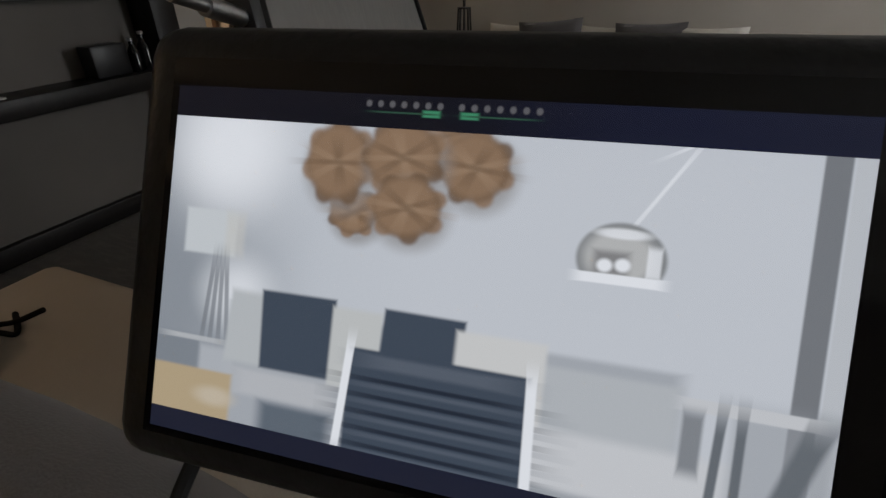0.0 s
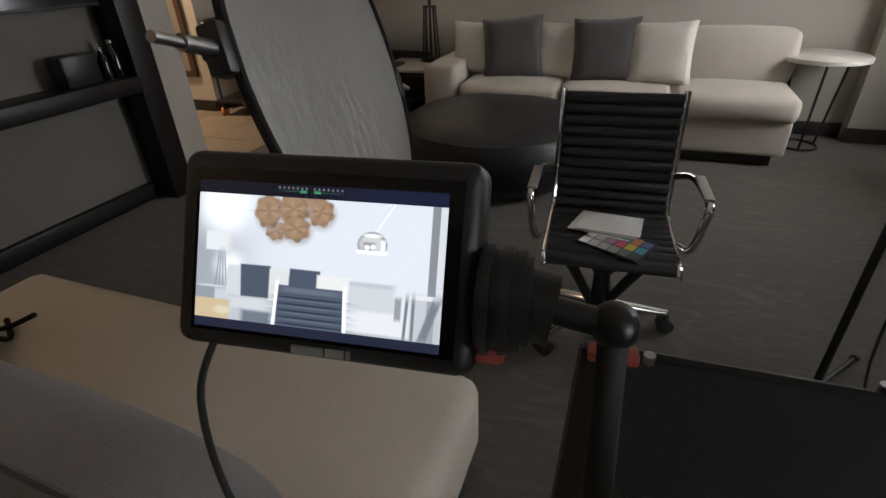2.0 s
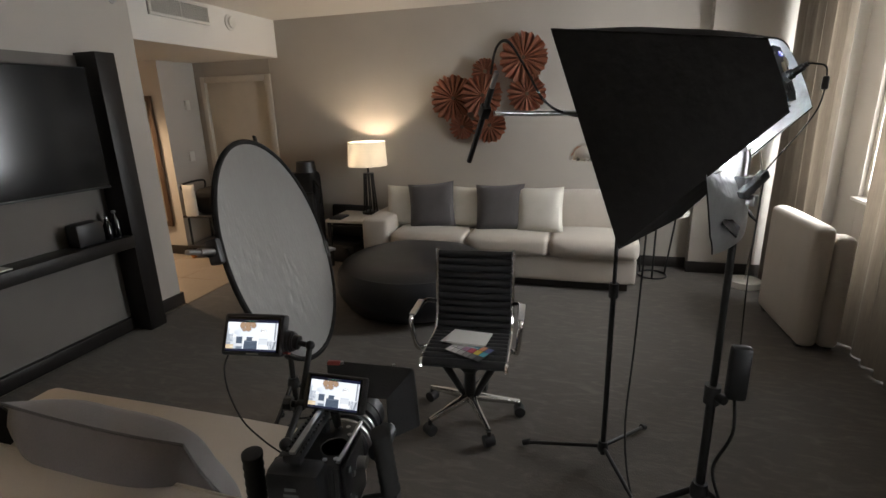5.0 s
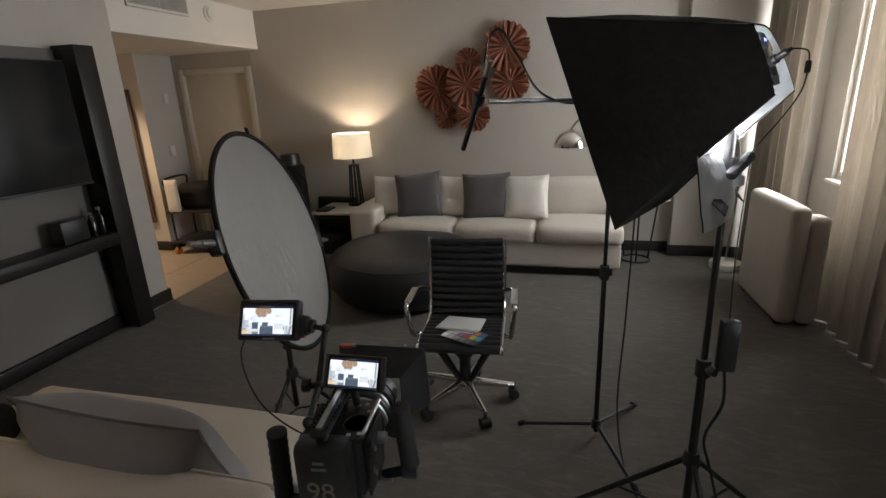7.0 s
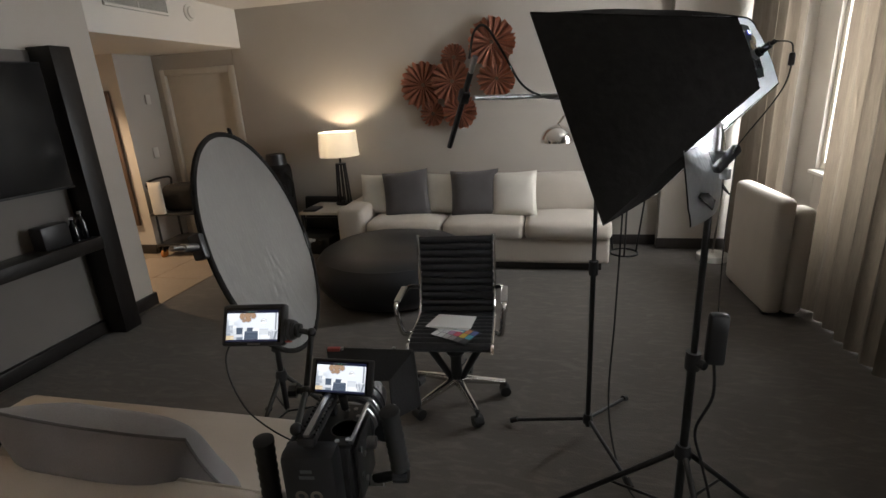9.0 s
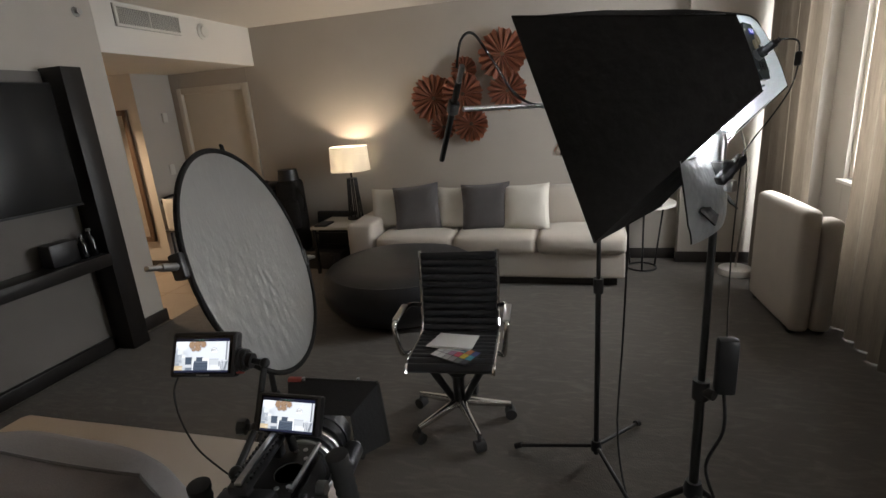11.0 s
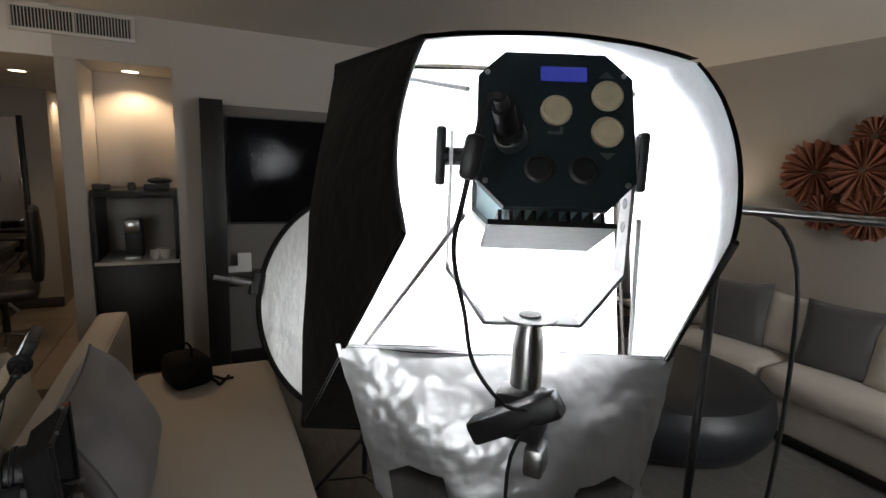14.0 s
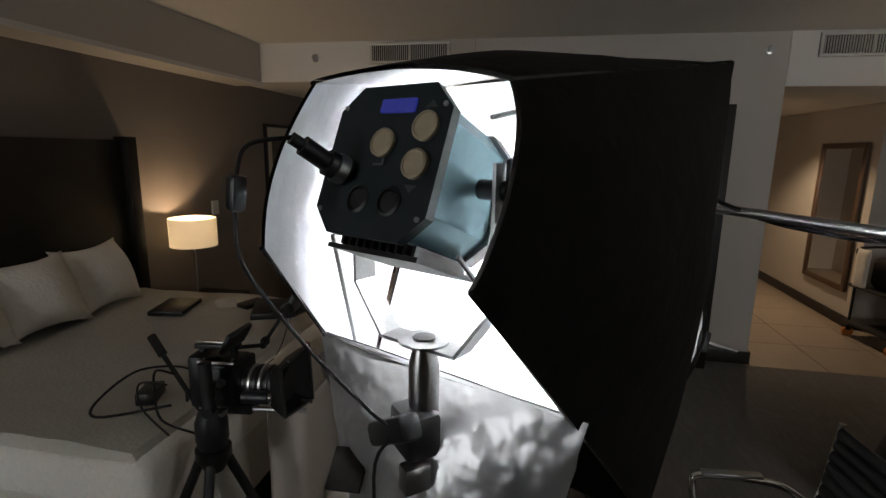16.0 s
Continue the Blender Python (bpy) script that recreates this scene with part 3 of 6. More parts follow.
part("cap", rod(nb(), (0, 0, 0.985), (0, 0, 1.10), 0.115, 0.1, 20), M_BLACKPLASTIC, st)
part("pocket", softbox_block(nb(), (0.05, -0.14, 0.62), (0.14, 0.06, 0.3), 0.01, 0.02), M_FABRICBLACK, st)
part("strap", tube(nb(), [(0.12, -0.1, 0.9), (0.2, -0.14, 0.8), (0.18, -0.14, 0.65)], 0.012), M_FABRICBLACK, st)
pel = thing("hard_case", pose(-2.18, 4.66, 0.004, 0, 0, -6), "open black hard case with foam lining", "case")
part("body", span(nb(), (-0.25, -0.19, 0.0), (0.25, 0.17, 0.2), 0.02), M_BLACKPLASTIC, pel)
part("lid", span(nb(), (-0.25, -0.035, -0.19), (0.25, 0.035, 0.19), 0.02, pose(0, 0.2, 0.385, -8, 0, 0)), M_BLACKPLASTIC, pel)
part("foam", span(nb(), (-0.23, -0.05, -0.17), (0.23, -0.036, 0.17), 0.004, pose(0, 0.2, 0.385, -8, 0, 0)), M_RUBBER, pel)
for x in (-0.15, 0.15):
    part("latch", span(nb(), (x - 0.025, -0.205, 0.1), (x + 0.025, -0.19, 0.17), 0.004), M_BLACKMETAL, pel)

# ---- study corner ----
desk = thing("writing_desk", pose(-4.45, -1.16, 0), "dark wood writing desk with crossed steel legs", "desk")
part("top", span(nb(), (-0.75, -0.3, 0.70), (0.75, 0.3, 0.75), 0.006), M_BLACKWOOD, desk)
part("drawer", span(nb(), (-0.7, -0.28, 0.6), (0.7, 0.27, 0.698), 0.004), M_BLACKWOOD, desk)
for x in (-0.68, 0.68):
    part("leg", rod(rod(nb(), (x, -0.26, 0.01), (x, 0.26, 0.59), 0.018), (x, 0.26, 0.01), (x, -0.26, 0.59), 0.018), M_STEEL, desk)
dl = thing("desk_lamp", pose(-4.9, -1.3, 0.752), "small desk lamp with a pale cylinder shade", "lamp")
part("base", lathe(nb(), [(0.06, 0), (0.06, 0.015), (0.012, 0.03), (0.01, 0.2)], 20), M_BLACKMETAL, dl)
part("shade", lathe(nb(), [(0.085, 0.17), (0.085, 0.36), (0.08, 0.36), (0.08, 0.17)], 24), M_WHITEPIL, dl)
oc = thing("desk_chair", pose(-4.1, -0.72, 0, 0, 0, 12), "black high-backed office chair at the desk", "chair")
part("seat", softbox_block(nb(), (0, 0, 0.47), (0.5, 0.48, 0.09), 0.015, 0.03), M_LEATHER, oc)
part("backrest", softbox_block(nb(), (0, 0.25, 0.88), (0.48, 0.08, 0.62), 0.02, 0.03), M_LEATHER, oc)
part("column", rod(nb(), (0, 0, 0.1), (0, 0, 0.43), 0.028), M_BLACKMETAL, oc)
for i in range(5):
    a = i * 1.2566
    part("leg", rod(nb(), (0, 0, 0.1), (0.28 * math.cos(a), 0.28 * math.sin(a), 0.05), 0.02, 0.014), M_STEEL, oc)
for x, y, s in ((-3.95, -1.1, (0.3, 0.22, 0.06)), (-4.25, -1.2, (0.22, 0.18, 0.09)), (-4.6, -1.05, (0.25, 0.3, 0.03))):
    solid("desk_item", softbox_block(nb(), (x, y, 0.753 + s[2] / 2), s, 0.004, 0.012), M_BLACKPLASTIC, "dark bag or folder lying on the desk", "desk item", group="clutter on the desk")
pic = thing("framed_picture", pose(-3.74, -1.516, 1.60), "framed dark photograph with a pale mount", "picture")
for lo, hi in (((-0.30, -0.005, -0.36), (-0.268, 0.03, 0.36)), ((0.268, -0.005, -0.36), (0.30, 0.03, 0.36)), ((-0.268, -0.005, 0.328), (0.268, 0.03, 0.36)), ((-0.268, -0.005, -0.36), (0.268, 0.03, -0.328))):
    part("frame", span(nb(), lo, hi, 0.004), M_BLACKWOOD, pic)
part("mount", span(nb(), (-0.268, 0, -0.328), (0.268, 0.012, 0.328)), M_MAT, pic)
part("print", span(nb(), (-0.165, 0.0125, -0.22), (0.165, 0.015, 0.22)), M_ART, pic)
sp = thing("study_mirror", pose(-5.296, -0.98, 1.2, 0, 0, 90), "narrow dark framed mirror on the study wall", "mirror")
part("glass", span(nb(), (-0.17, -0.02, -0.8), (0.17, -0.012, 0.8)), M_MIRROR, sp)
for x in (-0.195, 0.195):
    part("frame", span(nb(), (x - 0.025, -0.03, -0.82), (x + 0.025, -0.002, 0.82), 0.004), M_BLACKWOOD, sp)
van = thing("vanity_counter", pose(-6.4, -0.25, -0.012), "dark vanity cabinet with a white stone top", "vanity")
part("body", span(nb(), (-0.3, -0.28, 0.002), (0.3, 0.25, 0.8), 0.006), M_BLACKWOOD, van)
part("top", span(nb(), (-0.32, -0.3, 0.802), (0.32, 0.27, 0.85), 0.006), M_STONE, van)
vm = thing("vanity_art", pose(-7.19, -0.2, 1.5), "dark slatted wall panel over the vanity", "panel")
for i in range(9):
    part("slat", span(nb(), (0, -0.3, -0.5 + i * 0.115), (0.02, 0.3, -0.4 + i * 0.115), 0.004), M_WOODMIR, vm)

# ---- sofa group ----
sofa = thing("sofa", pose(-0.38, 4.51, 0), "long beige three-cushion sofa with one arm and a dark plinth", "sofa")
part("base", softbox_block(nb(), (0.02, 0.0, 0.20), (2.58, 0.8, 0.24), 0.006, 0.02), M_SOFA, sofa)
part("plinth", span(nb(), (-1.2, -0.34, 0.002), (1.25, 0.36, 0.082)), M_TRIM, sofa, "black recessed plinth")
part("arm", softbox_block(nb(), (-1.15, -0.0, 0.34), (0.27, 0.84, 0.52), 0.012, 0.035), M_SOFA, sofa)
part("back_frame", softbox_block(nb(), (0.02, 0.31, 0.48), (2.3, 0.16, 0.5), 0.01, 0.03), M_SOFA, sofa)
for i in range(3):
    part("seat_cushion", softbox_block(nb(), (-0.61 + i * 0.775, -0.07, 0.39), (0.765, 0.72, 0.17), 0.018, 0.05), M_SOFA, sofa)
    part("back_cushion", softbox_block(nb(), (-0.61 + i * 0.775, 0.17, 0.635), (0.765, 0.2, 0.37), 0.02, 0.05, pose(0, 0, 0)), M_SOFA, sofa)


def sofa_pillow(x, y, z, w, h, m, lean, turn, roll, label):
    solid("throw_pillow", cushion(nb(), w, h, 0.17), m, label, "pillow", group="pillows on the sofa", at=pose(x, y, z, 90 - lean, roll, turn))


sofa_pillow(-1.32, 4.51, 0.665, 0.44, 0.42, M_WHITEPIL, 14, 10, 2, "cream linen throw pillow leaning on the sofa")
sofa_pillow(-1.03, 4.43, 0.69, 0.48, 0.46, M_DARKPIL, 16, 4, -5, "charcoal linen throw pillow leaning on the sofa")
sofa_pillow(-0.64, 4.51, 0.665, 0.44, 0.42, M_WHITEPIL, 14, 0, 1, "cream linen throw pillow leaning on the sofa")
sofa_pillow(-0.33, 4.43, 0.685, 0.48, 0.46, M_DARKPIL, 16, 2, -2, "charcoal linen throw pillow leaning on the sofa")
sofa_pillow(0.05, 4.42, 0.675, 0.46, 0.44, M_WHITEPIL, 16, -3, -2, "cream linen throw pillow leaning on the sofa")

et = thing("end_table", pose(-1.93, 4.62, 0), "small end table with a white top and dark legs", "table")
part("top", span(nb(), (-0.27, -0.3, 0.49), (0.24, 0.3, 0.52), 0.005), M_STONE, et)
for x in (-0.24, 0.21):
    for y in (-0.27, 0.27):
        part("leg", span(nb(), (x - 0.015, y - 0.015, 0.002), (x + 0.015, y + 0.015, 0.488)), M_BLACKMETAL, et)
part("stretcher", span(nb(), (-0.225, -0.28, 0.44), (0.195, -0.26, 0.46)), M_BLACKMETAL, et)
solid("folder", box(nb(), (-2.08, 4.42, 0.535), (0.14, 0.2, 0.02), 0.006), M_BLACKPLASTIC, "black folder lying on the end table", "folder")
tl = thing("table_lamp", pose(-1.84, 4.72, 0.522), "lit table lamp with ivory drum shade and dark slatted base", "lamp")
part("foot", lathe(nb(), [(0.095, 0), (0.095, 0.02), (0.08, 0.028)], 28), M_BLACKWOOD, tl)
for i in range(10):
    a = i * 2 * math.pi / 10
    part("slat", rod(nb(), (0.075 * math.cos(a), 0.075 * math.sin(a), 0.026), (0.05 * math.cos(a), 0.05 * math.sin(a), 0.44), 0.007, n=8), M_BLACKWOOD, tl)
part("collar", lathe(nb(), [(0.058, 0.438), (0.058, 0.45), (0.012, 0.455), (0.012, 0.60)], 20), M_BLACKWOOD, tl)
part("shade", lathe(nb(), [(0.212, 0.53), (0.2, 0.785), (0.196, 0.785), (0.208, 0.53)], 40), M_LAMPSHADE, tl)

ott = thing("ottoman", pose(-0.92, 3.56, 0), "large round black leather ottoman with a domed top", "ottoman")
part("body", lathe(nb(), [(0.54, 0.03), (0.60, 0.06), (0.665, 0.16), (0.68, 0.25), (0.66, 0.34), (0.62, 0.385)], 56), M_OTTO, ott)
part("cover", lathe(nb(), [(0.618, 0.386), (0.57, 0.412), (0.45, 0.43), (0.2, 0.44), (0.05, 0.441)], 56), M_OTTO, ott)
part("foot_ring", lathe(nb(), [(0.5, 0.001), (0.5, 0.029)], 40), M_TRIM, ott)

rt = thing("side_table", pose(1.13, 4.68, 0), "round side table with white top and black wire legs", "table")
part("top", lathe(nb(), [(0.26, 0.62), (0.275, 0.625), (0.275, 0.65), (0.265, 0.655)], 40), M_STONE, rt)
for a in (0.4, 2.5, 4.6):
    c, s = math.cos(a), math.sin(a)
    part("leg", rod(nb(), (0.13 * c, 0.13 * s, 0.01), (0.2 * c, 0.2 * s, 0.62), 0.009, n=8), M_BLACKMETAL, rt)
part("foot_ring", tube(nb(), [(0.13 * math.cos(a), 0.13 * math.sin(a), 0.01) for a in [i * math.pi / 8 for i in range(17)]], 0.009), M_BLACKMETAL, rt)

arc = thing("arc_floor_lamp", pose(1.90, 4.53, 0), "arching floor lamp with chrome dome shade and white base", "lamp")
part("base", lathe(nb(), [(0.13, 0.002), (0.135, 0.01), (0.135, 0.06), (0.125, 0.066)], 36), M_STONE, arc)
part("arc", tube(nb(), [(0, 0, 0.066), (0.02, -0.01, 0.7), (-0.02, -0.02, 1.15), (-0.18, -0.03, 1.50), (-0.46, -0.06, 1.68), (-0.86, -0.10, 1.68), (-1.18, -0.13, 1.54), (-1.37, -0.145, 1.40), (-1.44, -0.15, 1.31)], 0.010, 8, 8), M_CHROME, arc)
dome = [(0.155, 1.16)] + [(0.155 * math.cos(a), 1.16 + 0.15 * math.sin(a)) for a in [i * math.pi / 2 / 8 for i in range(1, 8)]] + [(0.012, 1.315)]
part("shade", lathe(nb(), [(0.147, 1.162)] + dome, 36, pose(-1.44, -0.15, 0)), M_CHROME, arc)


def fan_disc(x, z, r, seed, depth):
    """A pleated petal disc on the wall: radial folds, ragged rim."""
    rnd = random.Random(seed)
    bm, n, k = nb(), 72, 5
    rings = []
    for j in range(k + 1):
        f = 0.08 + 0.92 * j / k
        ring = []
        for i in range(n):
            a = 2 * math.pi * i / n
            rag = 1 + (0.04 * math.sin(i * 2.4 + seed) + rnd.uniform(-0.05, 0.05) - (0.10 if i % 4 == 0 else 0)) * (j / k) ** 2
            fold = -0.045 * f if i % 4 == 0 else (0.012 + 0.012 * math.sin(i * 1.3 + seed)) * f
            ring.append(bm.verts.new((r * f * rag * math.cos(a), -depth - 0.03 * f - fold, r * f * rag * math.sin(a))))
        rings.append(ring)
    for a, b in zip(rings, rings[1:]):
        for i in range(n):
            bm.faces.new((a[i], a[(i + 1) % n], b[(i + 1) % n], b[i]))
    bm.faces.new(rings[0])
    r2 = bmesh.ops.solidify(bm, geom=bm.faces[:], thickness=0.004)
    f = thing("wall_flower", pose(x, 4.995, z), "rust-stained wooden petal disc mounted on the wall", "wall art", "wall art discs")
    part("petals", bm, M_RUST, f, smooth=False)
    part("stem", rod(nb(), (0, 0.003, 0), (0, -depth - 0.02, 0), 0.02), M_WOODMIR, f)


for i, (x, z, r, d) in enumerate(((-0.92, 1.73, 0.235, 0.03), (-0.60, 1.75, 0.21, 0.075), (-0.19, 2.095, 0.235, 0.05), (-0.15, 1.75, 0.19, 0.03), (-0.58, 1.98, 0.13, 0.03), (-0.83, 1.435, 0.13, 0.03), (-0.53, 1.45, 0.18, 0.06))):
    fan_disc(x, z, r, 11 + i, d)


def curtain(name, y0, y1, label):
    bm = nb()
    n, rows = int((y1 - y0) / 0.02), 10
    for j in range(rows + 1):
        z = 0.012 + (2.55 - 0.012) * j / rows
        for i in range(n + 1):
            y = y0 + (y1 - y0) * i / n
            ph = y * 2 * math.pi / 0.15
            amp = 0.04 * (0.75 + 0.25 * noise.noise((y * 1.7, 3.1, 0)))
            bm.verts.new((2.17 + max(0.0, min(0.06, 0.13 * (4.15 - y))) - max(0.0, 0.10 * (y - 4.1)) + amp * math.sin(ph + 1.4 * noise.noise((y * 2.1, z * 0.35, 7))) + 0.02 * noise.noise((y * 1.3, z * 0.6, 1)), y + 0.016 * math.sin(ph * 0.5), z))
    bm.verts.ensure_lookup_table()
    for j in range(rows):
        for i in range(n):
            a = j * (n + 1) + i
            bm.faces.new((bm.verts[a], bm.verts[a + 1], bm.verts[a + n + 2], bm.verts[a + n + 1]))
    bmesh.ops.solidify(bm, geom=bm.faces[:], thickness=0.003)
    return solid(name, bm, M_CURTAIN, label, "curtain")


curtain("curtain", 3.98, 4.80, "gathered greige striped drape beside the window")
curtain("curtain", 0.2, 3.52, "long greige striped drape drawn beside the window")

ac = thing("armchair", pose(1.88, 3.64, 0, 0, 0, 2.5), "pale upholstered armchair turned towards the window", "armchair")
part("backrest", softbox_block(nb(), (0.06, 0.0, 0.44), (0.125, 0.77, 0.83), 0.008, 0.04), M_SOFA, ac)
part("arm", softbox_block(nb(), (0.19, -0.30, 0.405), (0.12, 0.15, 0.76), 0.006, 0.035), M_SOFA, ac)
part("arm", softbox_block(nb(), (0.19, 0.30, 0.405), (0.12, 0.15, 0.76), 0.006, 0.035), M_SOFA, ac)
part("seat", softbox_block(nb(), (0.19, 0.0, 0.24), (0.12, 0.44, 0.4), 0.008, 0.035), M_SOFA, ac)
for x in (0.04, 0.21):
    for y in (-0.31, 0.31):
        part("foot", span(nb(), (x - 0.02, y - 0.02, 0.002), (x + 0.02, y + 0.02, 0.04)), M_TRIM, ac)

# ---- the black office chair with its papers ----
ch = thing("office_chair", pose(-0.072, 2.012, 0, 0, 0, 5), "ribbed black leather office chair with chrome frame", "chair")


def ribbed(bm, pts, w, t, ribs):
    """A ribbed pad that follows the side profile pts (y, z), with rolled channels."""
    L = [0]
    for a, b in zip(pts, pts[1:]):
        L.append(L[-1] + math.dist(a, b))
    n = ribs * 8
    rows = []
    for i in range(n + 1):
        s = L[-1] * i / n
        k = max(j for j in range(len(L) - 1) if L[j] <= s + 1e-9)
        f = (s - L[k]) / (L[k + 1] - L[k])
        y, z = [pts[k][q] + f * (pts[k + 1][q] - pts[k][q]) for q in (0, 1)]
        dy, dz = pts[k + 1][0] - pts[k][0], pts[k + 1][1] - pts[k][1]
        d = math.hypot(dy, dz)
        ny, nz = -dz / d, dy / d
        b = t * (0.35 + 0.65 * abs(math.sin(math.pi * ribs * i / n)) ** 0.5)
        rows.append(((y + ny * b, z + nz * b), (y - ny * b * 0.6, z - nz * b * 0.6)))
    grid = []
    m = 8
    for f, bk in rows:
        r = []
        for i in range(m + 1):
            x = w * (i / m - 0.5)
            r.append(bm.verts.new((x, f[0], f[1])))
        for i in range(m, -1, -1):
            r.append(bm.verts.new((w * (i / m - 0.5), bk[0], bk[1])))
        grid.append(r)
    for a, b in zip(grid, grid[1:]):
        for i in range(len(a)):
            bm.faces.new((a[i], a[(i + 1) % len(a)], b[(i + 1) % len(a)], b[i]))
    bm.faces.new(grid[0])
    bm.faces.new(grid[-1][::-1])
    return bm


part("backrest", ribbed(nb(), [(0.16, 0.455), (0.195, 0.52), (0.22, 0.65), (0.235, 0.78), (0.25, 0.885)], 0.405, 0.016, 11), M_LEATHER, ch)
part("seat", ribbed(nb(), [(-0.24, 0.43), (-0.2, 0.455), (-0.05, 0.452), (0.1, 0.442), (0.165, 0.45)], 0.41, 0.018, 9), M_LEATHER, ch)
for s in (-1, 1):
    part("side_rail", tube(nb(), [(s * 0.212, -0.25, 0.425), (s * 0.212, -0.2, 0.452), (s * 0.212, 0.08, 0.438), (s * 0.212, 0.17, 0.47), (s * 0.212, 0.215, 0.62), (s * 0.212, 0.25, 0.895)], 0.011), M_CHROME, ch, "chrome side rail")
    part("armrest", tube(nb(), [(s * 0.222, 0.19, 0.60), (s * 0.26, 0.10, 0.635), (s * 0.275, -0.12, 0.64), (s * 0.27, -0.155, 0.60), (s * 0.255, -0.12, 0.47), (s * 0.225, -0.06, 0.445)], 0.013, 10), M_CHROME, ch, "chrome loop armrest")
    part("arm_pad", box(nb(), (s * 0.272, -0.03, 0.651), (0.034, 0.2, 0.014), 0.006), M_STEEL, ch)
    part("seat_brace", rod(nb(), (s * 0.17, -0.07, 0.43), (s * 0.035, 0, 0.14), 0.024, 0.018), M_BLACKMETAL, ch)
part("column", lathe(nb(), [(0.032, 0.1), (0.032, 0.27), (0.055, 0.3), (0.05, 0.41)], 20), M_BLACKMETAL, ch)
for i in range(5):
    a = math.radians(-62 + 72 * i)
    c, s = math.cos(a), math.sin(a)
    leg = part("base_leg", rod(nb(), (0.03 * c, 0.03 * s, 0.125), (0.27 * c, 0.27 * s, 0.085), 0.026, 0.015), M_CHROME, ch, "chrome star base leg")
    part("caster", rod(rod(nb(), (0.27 * c - 0.026 * s, 0.27 * s + 0.026 * c, 0.031), (0.27 * c + 0.026 * s, 0.27 * s - 0.026 * c, 0.031), 0.03, n=20), (0.27 * c, 0.27 * s, 0.04), (0.27 * c, 0.27 * s, 0.085), 0.011), M_RUBBER, leg)

for i, (x, y, r, z) in enumerate(((-0.09, 1.993, 12, 0.4745), (-0.075, 1.998, 6, 0.4785), (-0.07, 2.003, 3, 0.4825))):
    solid("paper_sheet", box(nb(), (0, 0, 0.001), (0.215, 0.16, 0.0025)), M_PAPER, "white paper sheet in a loose pile on the chair", "paper", group="papers on the chair", at=pose(x, y, z, -2, 0, -r))
cc = thing("colour_chart", pose(-0.04, 1.878, 0.474, 0, 0, -24), "photographer's colour checker card on the chair seat", "colour chart")
part("board", box(nb(), (0, 0, 0.002), (0.22, 0.15, 0.003)), M_BLACKPLASTIC, cc)
cols = [(.75, .74, .72), (.55, .55, .54), (.4, .4, .39), (.26, .26, .26), (.13, .13, .13), (.05, .05, .05), (.62, .63, .62), (.5, .5, .52), (.34, .2, .3), (.5, .08, .12), (.6, .45, .06), (.06, .3, .4), (.6, .6, .58), (.45, .46, .3), (.3, .5, .48), (.1, .35, .45), (.5, .2, .1), (.1, .12, .3)]
for i, c in enumerate(cols):
    part("swatch", box(nb(), (-0.088 + 0.035 * (i % 6), -0.048 + 0.047 * (i // 6), 0.0045), (0.031, 0.042, 0.0015)), mat("chart swatch", c, 0.6, var=0.02, bump=0), cc)

# ---- reflector on its stand ----
RA, RB = Vector((-0.14, 0.952, -0.27)).normalized(), Vector((-0.316, 0.189, 0.93)).normalized()
RN = RA.cross(RB).normalized()
RB = RN.cross(RA)
RM = Matrix.Translation((-0.79, 1.515, 1.07)) @ Matrix((RA, RB, RN)).transposed().to_4x4()
rf = thing("reflector", RM, "round silver collapsible reflector with a black rim", "reflector")
bm = nb()
rr, nn = 26, 120
rings = []
for j in range(1, rr + 1):
    rho = 0.485 * j / rr
    rings.append([bm.verts.new((rho * math.cos(2 * math.pi * i / nn), rho * math.sin(2 * math.pi * i / nn), -0.013 * (1 - j / rr) ** 1.2 + (0.0007 + 0.0027 * max(0.0, -math.sin(2 * math.pi * i / nn + 0.5))) * noise.noise((rho * math.cos(2 * math.pi * i / nn) * 42 + 6 * rho * math.sin(2 * math.pi * i / nn), rho * math.sin(2 * math.pi * i / nn) * 17, 3.0)))) for i in range(nn)])
for a, b in zip(rings, rings[1:]):
    for i in range(nn):
        bm.faces.new((a[i], a[(i + 1) % nn], b[(i + 1) % nn], b[i]))
bm.faces.new(rings[0])
M_REFL = mat("creased silver reflector cloth", (0.33, 0.33, 0.32), 0.38, 0.8, var=0.06, scale=6, fine=45, bump=0.35, dist=0.004, stretch=(1.4, 0.6, 1))
part("cloth", bm, M_REFL, rf)
part("rim", tube(nb(), [(0.492 * math.cos(a), 0.492 * math.sin(a), 0) for a in [i * 2 * math.pi / 48 for i in range(49)]], 0.011, 8, 2), M_FABRICBLACK, rf)
part("tab", box(nb(), (0, 0.515, 0), (0.025, 0.03, 0.01), 0.003), M_FABRICBLACK, rf)
for s in (-1, 1):
    g = part("grip_clip", box(nb(), (s * 0.5, 0, -0.015), (0.05, 0.09, 0.045), 0.008), M_BLACKPLASTIC, rf)
    part("spigot", rod(rod(nb(), (s * 0.52, 0, -0.015), (s * 0.60, 0.0, -0.015), 0.014), (s * 0.6, 0, -0.015), (s * 0.66, 0, -0.015), 0.009), M_STEEL, g)
part("cross_arm", rod(nb(), (-0.5, 0, -0.045), (0.5, 0, -0.045), 0.011), M_BLACKMETAL, rf)


